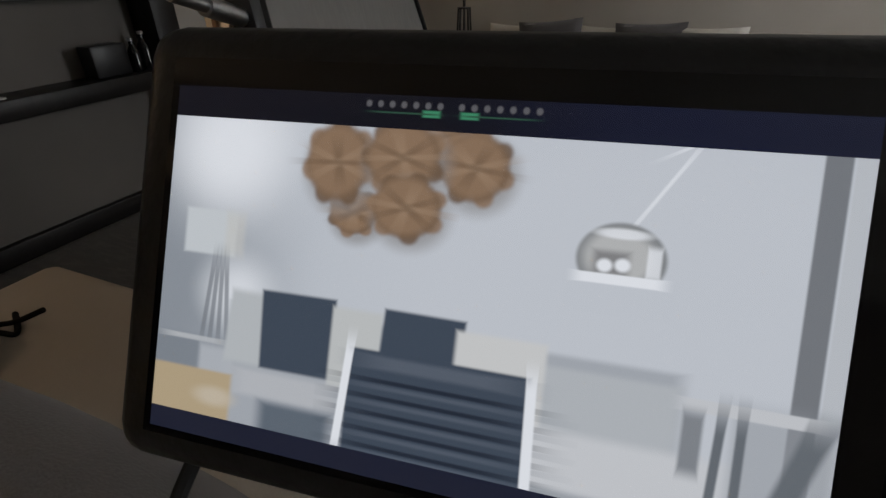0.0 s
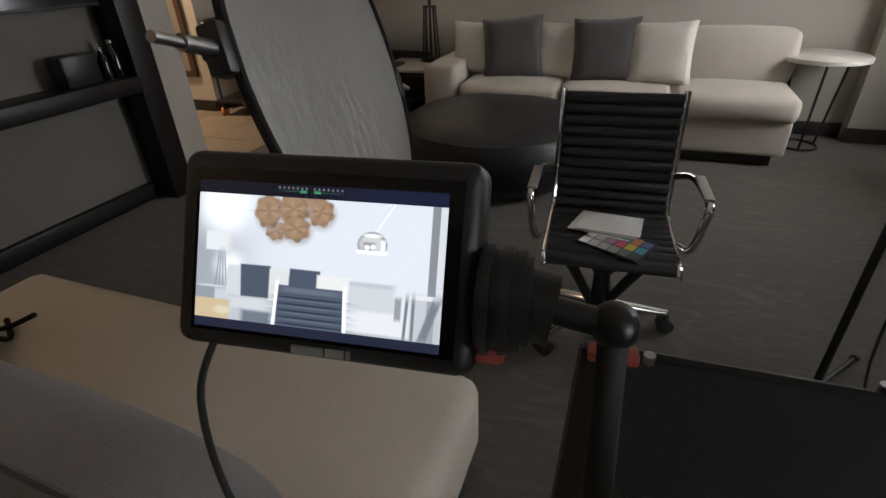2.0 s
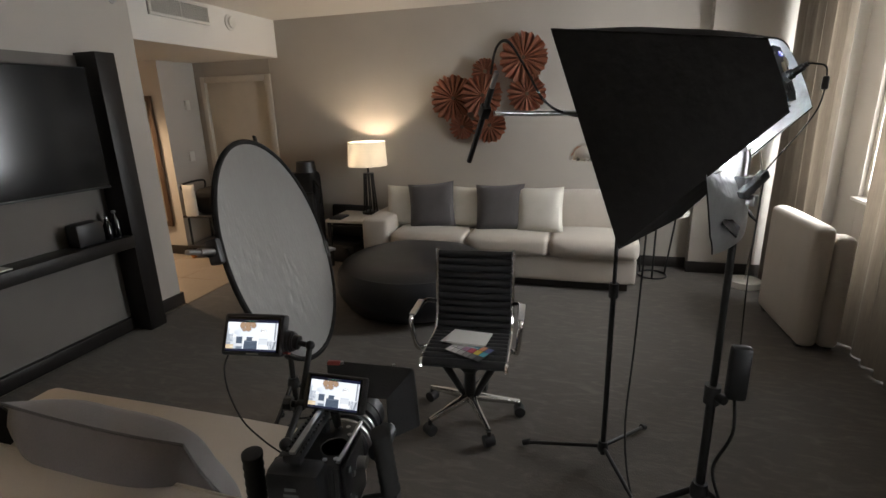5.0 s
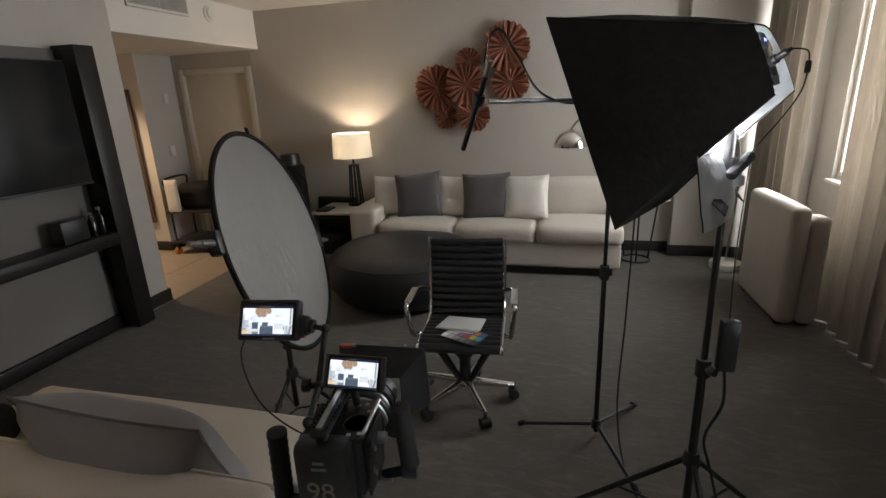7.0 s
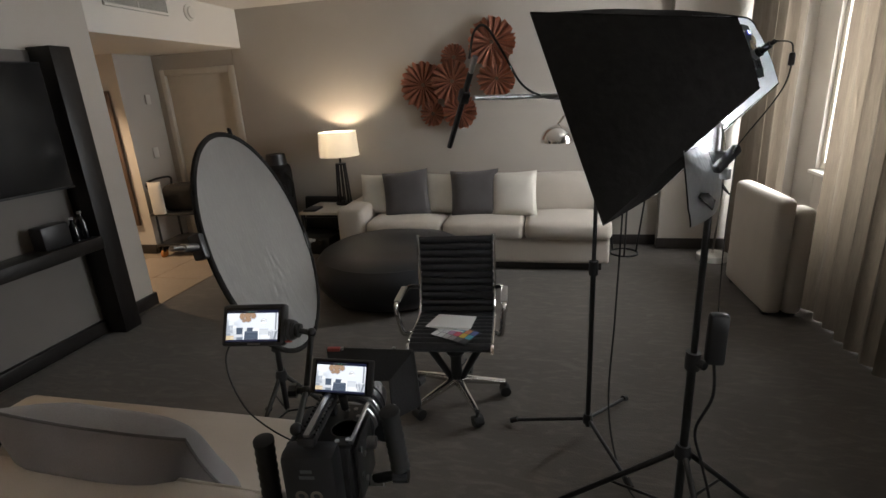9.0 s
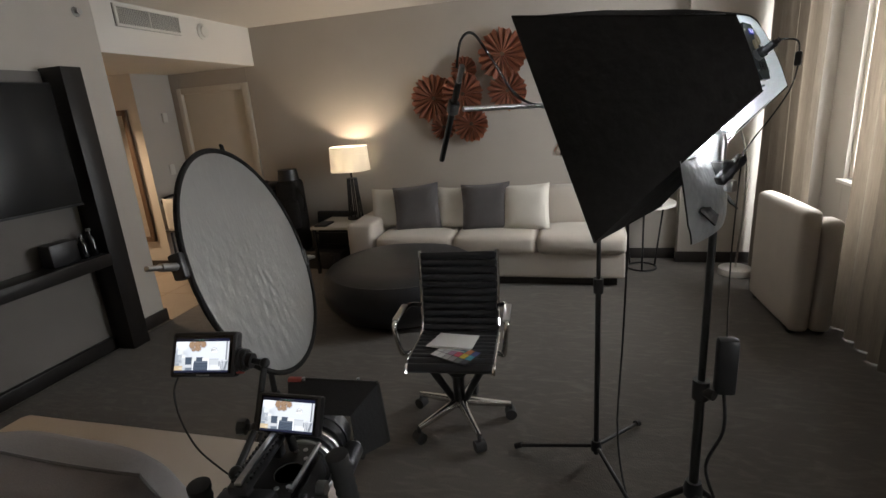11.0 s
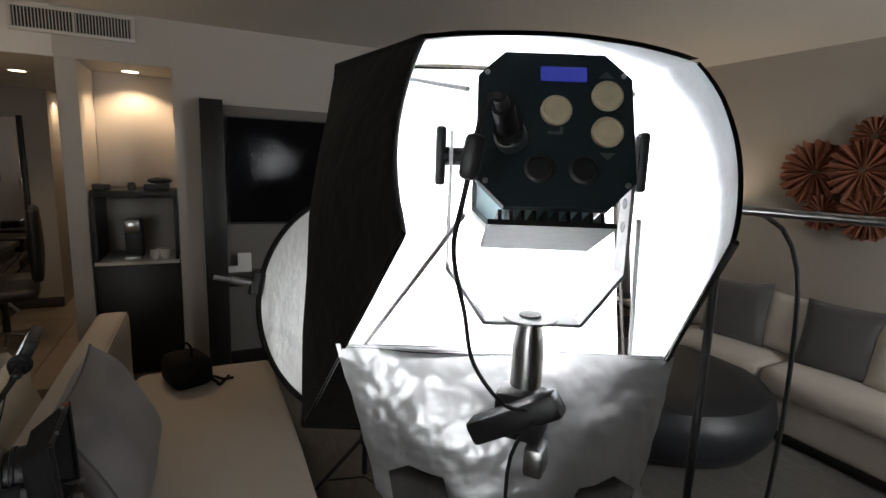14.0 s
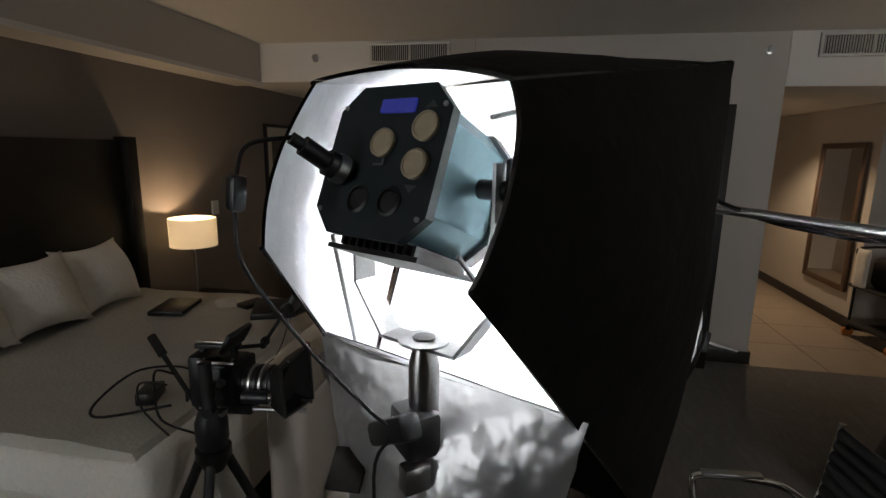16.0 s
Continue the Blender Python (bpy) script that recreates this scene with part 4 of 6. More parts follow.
def tripod_stand(name, x, y, top, hub, spread, label, yaw=0.0, rad=0.014):
    s = thing(name, pose(x, y, 0, 0, 0, yaw), label, "stand")
    part("lower_tube", rod(nb(), (0, 0, hub * 0.55), (0, 0, top * 0.55), rad), M_BLACKMETAL, s)
    part("upper_tube", rod(nb(), (0, 0, top * 0.55), (0, 0, top), rad * 0.75), M_BLACKMETAL, s)
    part("collar", lathe(nb(), [(rad * 1.7, top * 0.53), (rad * 1.7, top * 0.57)], 16), M_BLACKPLASTIC, s)
    part("knob", rod(nb(), (0, -rad, top * 0.55), (0, -rad * 3.2, top * 0.55), rad * 1.1), M_BLACKPLASTIC, s)
    part("hub", lathe(nb(), [(rad * 2, hub - 0.02), (rad * 2.1, hub), (rad * 1.6, hub + 0.03)], 16), M_BLACKPLASTIC, s)
    for i in range(3):
        a = i * 2 * math.pi / 3
        c, q = math.cos(a), math.sin(a)
        leg = part("leg", rod(nb(), (rad * c, rad * q, hub), (spread * c, spread * q, 0.022), rad * 0.75), M_BLACKMETAL, s)
        part("rubber_foot", rod(nb(), (spread * 0.94 * c, spread * 0.94 * q, 0.032), (spread * 1.03 * c, spread * 1.03 * q, 0.016), rad * 1.15), M_RUBBER, leg)
        if hub > 0.2:
            part("brace", rod(nb(), (0, 0, hub * 0.5), (spread * 0.5 * c, spread * 0.5 * q, hub * 0.52), rad * 0.4, n=6), M_BLACKMETAL, leg)
    return s


tripod_stand("reflector_stand", -0.825, 1.505, 1.025, 0.40, 0.36, "black light stand holding the reflector", 20)

# ---- microphone boom ----
ms = tripod_stand("microphone_stand", 0.622, 1.797, 1.60, 0.09, 0.37, "black tripod microphone stand with a round hub", 175, 0.012)
bo = part("boom_arm", rod(nb(), Matrix.Rotation(radians(-175), 3, "Z") @ Vector((-0.455, -0.355, 1.635)), Matrix.Rotation(radians(-175), 3, "Z") @ Vector((0.285, 0.22, 1.61)), 0.009), M_STEEL, ms, "steel boom arm")
part("boom_clutch", ball(box(nb(), (0, 0, 1.62), (0.05, 0.05, 0.06), 0.01), (0, 0, 1.625), 0.032), M_BLACKPLASTIC, ms)
mi = thing("shotgun_microphone", look((0.160, 1.395, 1.697), (0.045, 1.565, 1.453)), "slim black shotgun microphone with slotted barrel", "microphone")
part("barrel", rod(nb(), (0, 0, 0.03), (0, 0, -0.315), 0.0105, n=16), M_BLACKMETAL, mi)
for i in range(9):
    part("slot", box(nb(), (0, 0.0102, -0.14 - i * 0.019), (0.006, 0.002, 0.011)), M_STEEL, mi)
part("plug", rod(nb(), (0, 0, 0.03), (0, 0, 0.09), 0.009, n=12), M_STEEL, mi)
part("clip", box(nb(), (0, 0, -0.07), (0.035, 0.035, 0.05), 0.008), M_BLACKPLASTIC, mi)
solid("microphone_cable", tube(nb(), [(0.168, 1.375, 1.762), (0.185, 1.38, 1.842), (0.22, 1.41, 1.862), (0.27, 1.46, 1.782), (0.33, 1.54, 1.672), (0.41, 1.63, 1.622), (0.51, 1.72, 1.607), (0.69, 1.88, 1.587), (0.74, 1.89, 1.262), (0.73, 1.84, 0.662), (0.71, 1.74, 0.2), (0.76, 1.49, 0.012), (0.91, 1.24, 0.01), (1.21, 1.14, 0.01)], 0.0045, 6), M_RUBBER, "thin dark microphone cable looping to the floor", "cable")

# ---- softbox and led fixture ----
FW = Vector((0.447, 0.894, 0)).normalized()
FU = Vector((-0.333, 0.166, 0.928)).normalized()
FF = FU.cross(FW).normalized()
FM = Matrix.Translation((0.937, 1.122, 1.718)) @ Matrix((FW, FF, FU)).transposed().to_4x4()
sb = thing("softbox", FM, "black softbox with silver lining, its back flaps hanging open", "softbox")
X0, X1, Z0, Z1 = -0.12, 0.13, -0.095, 0.075       # opening at the back
A0, A1, B0, B1, D = -0.29, 0.185, -0.294, 0.297, 0.39   # front frame and depth


def panel(name, corners, m, off, parent=sb, nx=14, ny=12, bow=0.02, label="", rag=0.0, base=0.4, back=0.0):
    """A slack cloth panel between four corners, bowed and creased."""
    a, b, c, d = [Vector(q) for q in corners]
    nrm = (b - a).cross(d - a).normalized()
    bm, vs = nb(), []
    for j in range(ny + 1):
        v = j / ny
        for i in range(nx + 1):
            u = i / nx
            p = (a * (1 - u) + b * u) * (1 - v) + (d * (1 - u) + c * u) * v
            p = p + nrm * (bow * 4 * u * (1 - u) * (base + (1 - base) * math.sin(math.pi * v) ** 0.8 + back * v * v) + off + 0.005 * noise.noise(p * 9) * min(1, 6 * u * (1 - u)))
            if rag:
                p = p + (b - a).normalized() * rag * noise.noise((v * 5, 2, 1)) * (abs(u - 0.5) * 2) ** 2
            vs.append(bm.verts.new(p))
    for j in range(ny):
        for i in range(nx):
            k = j * (nx + 1) + i
            bm.faces.new((vs[k], vs[k + 1], vs[k + nx + 2], vs[k + nx + 1]))
    return part(name, bm, m, parent, label)


mid = 0.43
SMX, NMX = X0 + (A0 - X0) * mid, X1 + (A1 - X1) * mid
MZ, MY = Z0 + (B0 - Z0) * mid, D * mid
quads = {
    "south": ((A0, D, B0), (A0, D, B1), (X0 + 0.006, -0.01, Z1), (X0, -0.01, Z0)),
    "north": ((A1, D, B1), (A1, D, B0), (X1, -0.02, Z0), (X1 - 0.012, -0.012, Z1 - 0.015)),
    "top": ((A0, D, B1), (A1, D, B1), (X1 - 0.012, -0.012, Z1 - 0.012), (X0 + 0.006, -0.01, Z1 + 0.004)),
    "bottom": ((A1, D, B0), (A0, D, B0), (SMX, MY, MZ), (NMX, MY, MZ)),
}
for k, q in quads.items():
    bow = {"south": -0.036, "north": -0.044, "top": -0.026, "bottom": 0.0}[k]
    panel("outer_panel", q, M_FABRICBLACK, 0.0, bow=bow)
    panel("lining", q, M_SILVERCLOTH, {"south": 0.004, "north": 0.004, "top": 0.004, "bottom": 0.004}[k], bow=bow, label="crinkled silver lining")
panel("diffuser", ((A0 + 0.014, D - 0.014, B0 + 0.014), (A1 - 0.012, D - 0.014, B0 + 0.014), (A1 - 0.012, D - 0.014, B1 - 0.014), (A0 + 0.014, D - 0.014, B1 - 0.014)), M_DIFF, 0.0, label="white diffusion cloth")
# the hanging flap, in the world's down direction
dn = FM.to_3x3().inverted() @ Vector((0.10, 0.0, -1)).normalized()
f0, f1 = Vector((SMX, MY + 0.004, MZ + 0.004)), Vector((NMX, MY + 0.004, MZ + 0.004))
flap = ((f1 + Vector((0.01, 0, 0))), (f0 - Vector((0.01, 0, 0))), f0 + dn * 0.215 + Vector((0.05, 0, 0)), f1 + dn * 0.19 - Vector((0.03, 0, 0)))
fl = panel("hanging_flap", flap, M_FABRICBLACK, 0.0, bow=0.03, rag=0.02, base=0.0, back=1.0)
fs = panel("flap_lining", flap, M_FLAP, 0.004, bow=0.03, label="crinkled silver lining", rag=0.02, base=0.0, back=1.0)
for u, v in ((0.18, 0.85), (0.85, 0.78)):
    p = (Vector(flap[0]) * (1 - u) + Vector(flap[1]) * u) * (1 - v) + (Vector(flap[3]) * (1 - u) + Vector(flap[2]) * u) * v
    part("velcro_patch", box(nb(), (0, 0, 0), (0.055, 0.004, 0.05), 0.001, Matrix.Translation(p + Vector((0, -0.042, 0.012))) @ Matrix.Rotation(0.5 if u < 0.5 else -0.3, 4, "Y") @ Matrix.Rotation(-0.35, 4, "X")), M_FABRICBLACK, sb)
for x0, z0, x1, z1 in ((X0, Z0, A0, B0), (X1, Z0, A1, B0), (X0, Z1, A0, B1), (X1, Z1, A1, B1)):
    part("flex_rod", rod(nb(), (x0 * 0.6, 0.03, z0 * 0.7), (x1 * 0.97, D * 0.97, z1 * 0.97), 0.0025, n=6), M_STEEL, sb)
for q in (((X0 + 0.006, -0.01, Z1), (A0, D, B1)), ((X0, -0.01, Z0), (SMX, MY, MZ)), ((X1, -0.02, Z0), (NMX, MY, MZ)), ((A0, D, B0), (A0, D, B1)), ((A1, D, B0), (A1, D, B1)), ((A0, D, B0), (A1, D, B0)), ((A0, D, B1), (A1, D, B1))):
    part("seam_binding", rod(nb(), q[0], q[1], 0.0028, n=6), M_FABRICBLACK, sb)

fx = thing("led_fixture", FM @ Matrix.Scale(1.12, 4), "slate blue led light with keypad, display and a steel yoke", "light")


def octagon(w, h, ch, y0, y1, bm=None, bite=0.0):
    bm = bm or nb()
    pts = [(-w + ch, h), (w - ch, h), (w, h - ch), (w, bite), (w + (0.004 if bite else 0), bite * 0.5), (w, 0), (w, -h + ch), (w - ch, -h), (-w + ch, -h), (-w, -h + ch), (-w, 0), (-w, h - ch)]
    a = [bm.verts.new((x, y0, z)) for x, z in pts]
    b = [bm.verts.new((x, y1, z)) for x, z in pts]
    bm.faces.new(a)
    bm.faces.new(b[::-1])
    for i in range(len(a)):
        bm.faces.new((a[i], b[i], b[(i + 1) % len(a)], a[(i + 1) % len(a)]))
    return bm


part("housing", octagon(0.052, 0.056, 0.02, 0.006, 0.10), M_TEAL, fx, "pale blue anodised housing")
part("back_plate", octagon(0.0575, 0.061, 0.02, -0.004, 0.005), M_DARKTEAL, fx)
part("led_array", octagon(0.05, 0.05, 0.016, 0.1015, 0.104), M_LED, fx)
part("front_ring", octagon(0.056, 0.058, 0.02, 0.085, 0.1), M_STEEL, fx)
for i in range(10):
    part("heat_fin", box(nb(), (-0.038 + i * 0.0085, 0.05, -0.062), (0.003, 0.07, 0.008)), M_BLACKMETAL, fx)
part("fin_tray", box(nb(), (0, 0.05, -0.069), (0.095, 0.08, 0.004)), M_BLACKMETAL, fx)
part("display", box(nb(), (0.006, -0.005, 0.043), (0.034, 0.003, 0.0105)), M_LCD, fx, "lit blue display")
for x, z in ((0.0, 0.013), (0.038, 0.026), (0.037, -0.003)):
    k = part("button", lathe(nb(), [(0.0115, 0), (0.0115, 0.0035), (0.0095, 0.0045), (0.009, 0.0035), (0.002, 0.0033)], 24, Matrix.Translation((x, -0.004, z)) @ Matrix.Rotation(radians(90), 4, "X")), M_BUTTON, fx, "round brass push button")
for x, z, s in ((0.038, 0.041, 1), (0.037, -0.0185, -1)):
    bm = nb()
    v = [bm.verts.new((x - 0.006, -0.0046, z)), bm.verts.new((x + 0.006, -0.0046, z)), bm.verts.new((x, -0.0046, z + s * 0.006))]
    bm.faces.new(v)
    bmesh.ops.solidify(bm, geom=bm.faces[:], thickness=0.0006)
    part("arrow_mark", bm, M_GREYPRINT, fx)
part("return_mark", box(box(nb(), (-0.001, -0.0045, -0.004), (0.01, 0.001, 0.002)), (0.004, -0.0045, -0.002), (0.002, 0.001, 0.005)), M_GREYPRINT, fx)
for x in (-0.012, 0.02):
    part("socket", lathe(nb(), [(0.011, 0), (0.0115, 0.001), (0.009, 0.002), (0.008, 0.0005)], 24, Matrix.Translation((x, -0.004, -0.032)) @ Matrix.Rotation(radians(90), 4, "X")), M_BLACKPLASTIC, fx)
for x in (-0.052, 0.052):
    for z in (-0.05, 0.05):
        part("screw", rod(nb(), (x * 0.98, -0.0045, z * 0.86), (x * 0.98, -0.006, z * 0.86), 0.002, n=8), M_STEEL, fx)
plug = part("power_plug", rod(rod(rod(nb(), (-0.032, -0.004, -0.012), (-0.037, -0.022, -0.010), 0.0105, n=18), (-0.037, -0.022, -0.010), (-0.043, -0.043, -0.005), 0.0078, n=16), (-0.043, -0.043, -0.005), (-0.046, -0.052, -0.003), 0.005, n=12), M_BLACKPLASTIC, fx, "black locking power plug")
part("plug_ring", rod(nb(), (-0.0325, -0.007, -0.012), (-0.035, -0.015, -0.011), 0.0117, n=20), M_STEEL, plug)
# yoke hangs upright from the fixture's sides
YM = Matrix.Translation(FM @ Vector((0, 0.062, 0))) @ Matrix((FW, Vector((0, 0, 1)).cross(FW), Vector((0, 0, 1)))).transposed().to_4x4() @ Matrix.Scale(1.12, 4)
yk = thing("yoke_bracket", YM, "silver folded steel yoke holding the led light", "bracket")
bm = nb()
prof = [(-0.076, 0.02), (-0.076, -0.095), (-0.042, -0.142), (0.042, -0.142), (0.076, -0.095), (0.076, 0.02)]
for (x0, z0), (x1, z1) in zip(prof, prof[1:]):
    dx, dz = x1 - x0, z1 - z0
    L = math.hypot(dx, dz)
    box(bm, (0, 0, 0), (L + 0.002, 0.026, 0.003), 0, Matrix.Translation(((x0 + x1) / 2, 0, (z0 + z1) / 2)) @ Matrix.Rotation(-math.atan2(dz, dx), 4, "Y"))
part("strap", bm, M_STEEL, yk)
for s in (-1, 1):
    part("pivot_knob", box(rod(nb(), (s * 0.056, 0, 0), (s * 0.082, 0, 0), 0.008), (s * 0.085, 0, 0), (0.009, 0.012, 0.05), 0.003), M_BLACKPLASTIC, yk)
    for z in (-0.035, -0.055):
        part("hole", rod(nb(), (s * 0.0742, 0, z), (s * 0.0782, 0, z), 0.005, n=12), M_BLACKMETAL, yk)
part("bolt_plate", lathe(nb(), [(0.024, -0.1405), (0.024, -0.1385), (0.012, -0.138)], 24), M_STEEL, yk)
part("bolt", lathe(nb(), [(0.010, -0.1385), (0.010, -0.136), (0.004, -0.135)], 20), M_BLACKMETAL, yk)
px, py, pz = (YM @ Vector((0, 0, -0.145)))
ls = tripod_stand("light_stand", px, py, pz - 0.06, 0.46, 0.46, "tall black light stand under the softbox", 40, 0.0135)
part("spigot", lathe(nb(), [(0.016, pz - 0.075), (0.016, pz - 0.02), (0.012, pz)], 18), M_STEEL, ls)
part("tilt_head", box(nb(), (0.0, -0.01, pz - 0.09), (0.05, 0.04, 0.05), 0.008), M_BLACKPLASTIC, ls)
part("tilt_lever", box(nb(), (0, 0, 0), (0.1, 0.024, 0.026), 0.006, Matrix.Translation((0.0, -0.035, pz - 0.085)) @ Matrix.Rotation(-0.55, 4, "Y")), M_BLACKPLASTIC, ls)
part("side_knob", rod(nb(), (-0.02, 0, pz - 0.10), (-0.055, 0, pz - 0.10), 0.009), M_STEEL, ls)
part("clamp", box(nb(), (0.02, -0.02, pz - 0.13), (0.02, 0.03, 0.03), 0.004), M_STEEL, ls)
# mains lead: from the plug down to the adapter on the stand and to the floor
w0 = FM @ Vector((-0.0515, -0.058, -0.003))
w = [w0, Vector((0.987, 1.028, 1.731)), Vector((0.992, 1.019, 1.712)), Vector((0.989, 1.012, 1.667)), Vector((0.979, 1.011, 1.628)), Vector((0.958, 1.033, 1.576)), Vector((0.930, 1.060, 1.519)), Vector((0.916, 1.102, 1.468)), Vector((0.931, 1.127, 1.457)), Vector((0.924, 1.105, 1.401)), Vector((px + 0.04, py - 0.03, 1.2)), Vector((px + 0.05, py - 0.02, 0.99))]
solid("power_cable", tube(nb(), w, 0.0019, 8), M_RUBBER, "thin black power lead looping from the light", "cable")
solid("ferrite_choke", box(nb(), (0, 0, 0), (0.0135, 0.0135, 0.03), 0.004), M_BLACKPLASTIC, "black ferrite block on the power lead", "cable block", at=look((0.992, 1.018, 1.709), (0.989, 1.012, 1.667)) @ pose(0, 0, -0.017))
solid("power_adapter", box(nb(), (px + 0.055, py - 0.02, 0.90), (0.055, 0.042, 0.17), 0.012), M_BLACKPLASTIC, "black power adapter strapped to the light stand", "adapter")
solid("mains_cable", tube(nb(), [(px + 0.055, py - 0.02, 0.815), (px + 0.06, py - 0.03, 0.7), (px + 0.03, py + 0.0, 0.55), (px + 0.07, py + 0.03, 0.4), (px + 0.12, py + 0.05, 0.2), (px + 0.11, py + 0.1, 0.012), (px + 0.3, py + 0.05, 0.01), (px + 0.8, py - 0.3, 0.01)], 0.005, 8), M_RUBBER, "black mains cable dropping to the carpet", "cable")

# ---- bench sofa at the foot of the bed ----
be = thing("bench_sofa", pose(-1.13, 0.76, 0), "pale low upholstered settee with a low piped back", "settee")
part("seat", softbox_block(nb(), (-0.02, 0.08, 0.28), (1.68, 0.76, 0.25), 0.012, 0.05), M_BENCH, be)
part("backrest", softbox_block(nb(), (0.04, -0.385, 0.46), (1.78, 0.16, 0.68), 0.008, 0.035), M_BENCH, be)
part("piping", tube(nb(), [(-0.82, -0.318, 0.792), (0.0, -0.316, 0.798), (0.87, -0.318, 0.792), (0.915, -0.322, 0.76), (0.92, -0.322, 0.45)], 0.005, 6), M_SOFA, be)
for x in (-0.76, 0.76):
    for y in (-0.36, 0.38):
        part("foot", span(nb(), (x - 0.03, y - 0.03, 0.002), (x + 0.03, y + 0.03, 0.165)), M_TRIM, be)
gp = thing("grey_pillow", pose(-0.69, 0.535, 0.725, 115, 2, 0), "large slate-grey pillow with piping on the settee", "pillow")
part("cover", cushion(nb(), 0.60, 0.46, 0.2, puff=0.6, pinch=0.2), M_GREYPIL, gp)
part("piping", tube(nb(), [(0.30 * (1 - 0.1 * (1 - b * b) * (abs(a) > 0.99)) * a, 0.23 * (1 - 0.1 * (1 - a * a) * (abs(b) > 0.99)) * b, 0) for a, b in [(-1 + 2 * i / 8, -1) for i in range(8)] + [(1, -1 + 2 * i / 8) for i in range(8)] + [(1 - 2 * i / 8, 1) for i in range(8)] + [(-1, 1 - 2 * i / 8) for i in range(9)]], 0.0045, 6, 1), M_DARKPIL, gp)
solid("webbing_strap", tube(tube(nb(), [(-1.790, 0.835, 0.418), (-1.730, 0.885, 0.430), (-1.670, 0.925, 0.435), (-1.600, 0.970, 0.465)], 0.008), [(-1.830, 0.755, 0.420), (-1.750, 0.835, 0.430), (-1.690, 0.885, 0.420), (-1.640, 0.905, 0.418), (-1.730, 0.955, 0.425)], 0.008), M_FABRICBLACK, "tangle of black webbing straps on the settee", "strap")
sbag = thing("gear_bag", pose(-1.77, 0.74, 0.40, 0, 0, 20), "slumped black gear pouch on the settee", "bag")
part("body", softbox_block(nb(), (0, 0, 0.085), (0.26, 0.2, 0.16), 0.015, 0.04), M_FABRICBLACK, sbag)
part("handle", tube(nb(), [(-0.08, 0, 0.16), (-0.05, 0.01, 0.22), (0.05, 0.01, 0.22), (0.08, 0, 0.16)], 0.007), M_FABRICBLACK, sbag)

# ---- bed ----
bed = thing("bed", pose(-0.74, -0.70, 0.17), "wide bed made up with smooth white linen", "bed")
part("base", span(nb(), (-0.86, -0.8, -0.168), (0.88, 0.76, 0.3), 0.01), M_TRIM, bed)
part("mattress", softbox_block(nb(), (0.01, -0.01, 0.43), (1.78, 1.6, 0.26), 0.01, 0.06), M_BED, bed)
bm = nb()
n = 46
vs = []
for j in range(n + 1):
    for i in range(n + 1):
        x, y = -0.96 + 1.94 * i / n, -0.82 + 1.68 * j / n
        ex = max(0, abs(x - 0.01) - 0.86) / 0.11
        ey = max(0, y - 0.74) / 0.12
        drop = 0.42 * min(1, max(ex, ey)) ** 0.8
        z = 0.585 - drop + 0.018 * noise.noise((x * 2.5, y * 2.5, 0.3)) + 0.008 * noise.noise((x * 9, y * 6, 2.0))
        vs.append(bm.verts.new((x, y, z)))
for j in range(n):
    for i in range(n):
        k = j * (n + 1) + i
        bm.faces.new((vs[k], vs[k + 1], vs[k + n + 2], vs[k + n + 1]))
bmesh.ops.solidify(bm, geom=bm.faces[:], thickness=-0.02)
part("duvet", bm, M_BED, bed)
hb = thing("headboard", pose(-0.72, -1.516, 0), "tall dark wood headboard fixed to the wall", "headboard")
part("panel", span(nb(), (-0.84, 0, 0.004), (1.3, 0.05, 1.76), 0.006), M_BLACKWOOD, hb)
part("side_rail", span(nb(), (-0.93, 0, 0.004), (-0.844, 0.10, 1.78), 0.006), M_BLACKWOOD, hb)
for x, y, r, t in ((-1.12, -1.30, 66, 3), (-0.70, -1.27, 64, -4), (-0.28, -1.24, 62, 6)):
    solid("bed_pillow", cushion(nb(), 0.48, 0.42, 0.3, puff=0.6, pinch=0.35, sq=2), M_BED, "plump white bed pillow leaning on the headboard", "pillow", group="bed pillows", at=pose(x, y, 0.955, r, 0, 180 + t))
ns = thing("nightstand", pose(-2.06, -1.28, 0), "dark wood nightstand beside the bed", "nightstand")
part("body", span(nb(), (-0.25, -0.2, 0.002), (0.2, 0.22, 0.55), 0.006), M_BLACKWOOD, ns)
part("drawer", span(nb(), (-0.22, 0.222, 0.32), (0.17, 0.235, 0.52), 0.004), M_BLACKWOOD, ns)
bl = thing("bedside_lamp", pose(-1.985, -1.30, 0.552), "lit bedside lamp with a cream oval shade", "lamp")
part("foot", lathe(nb(), [(0.07, 0), (0.07, 0.015), (0.012, 0.025)], 24), M_STEEL, bl)
part("stem", rod(nb(), (0, 0, 0.02), (0, 0, 0.50), 0.009), M_STEEL, bl)
part("shade", lathe(nb(), [(0.146, 0.43), (0.146, 0.64), (0.142, 0.64), (0.142, 0.43)], 40, Matrix.Diagonal((1.15, 1.15, 1, 1))), M_SHADE2, bl)


def bed_item(name, x, y, z, s, turn, label, cat, m=M_BLACKPLASTIC, bev=0.008):
    solid(name, box(nb(), (0, 0, s[2] / 2), s, bev), m, label, cat, group="camera gear on the bed", at=pose(x, y, z + 0.168, 0, 0, turn))


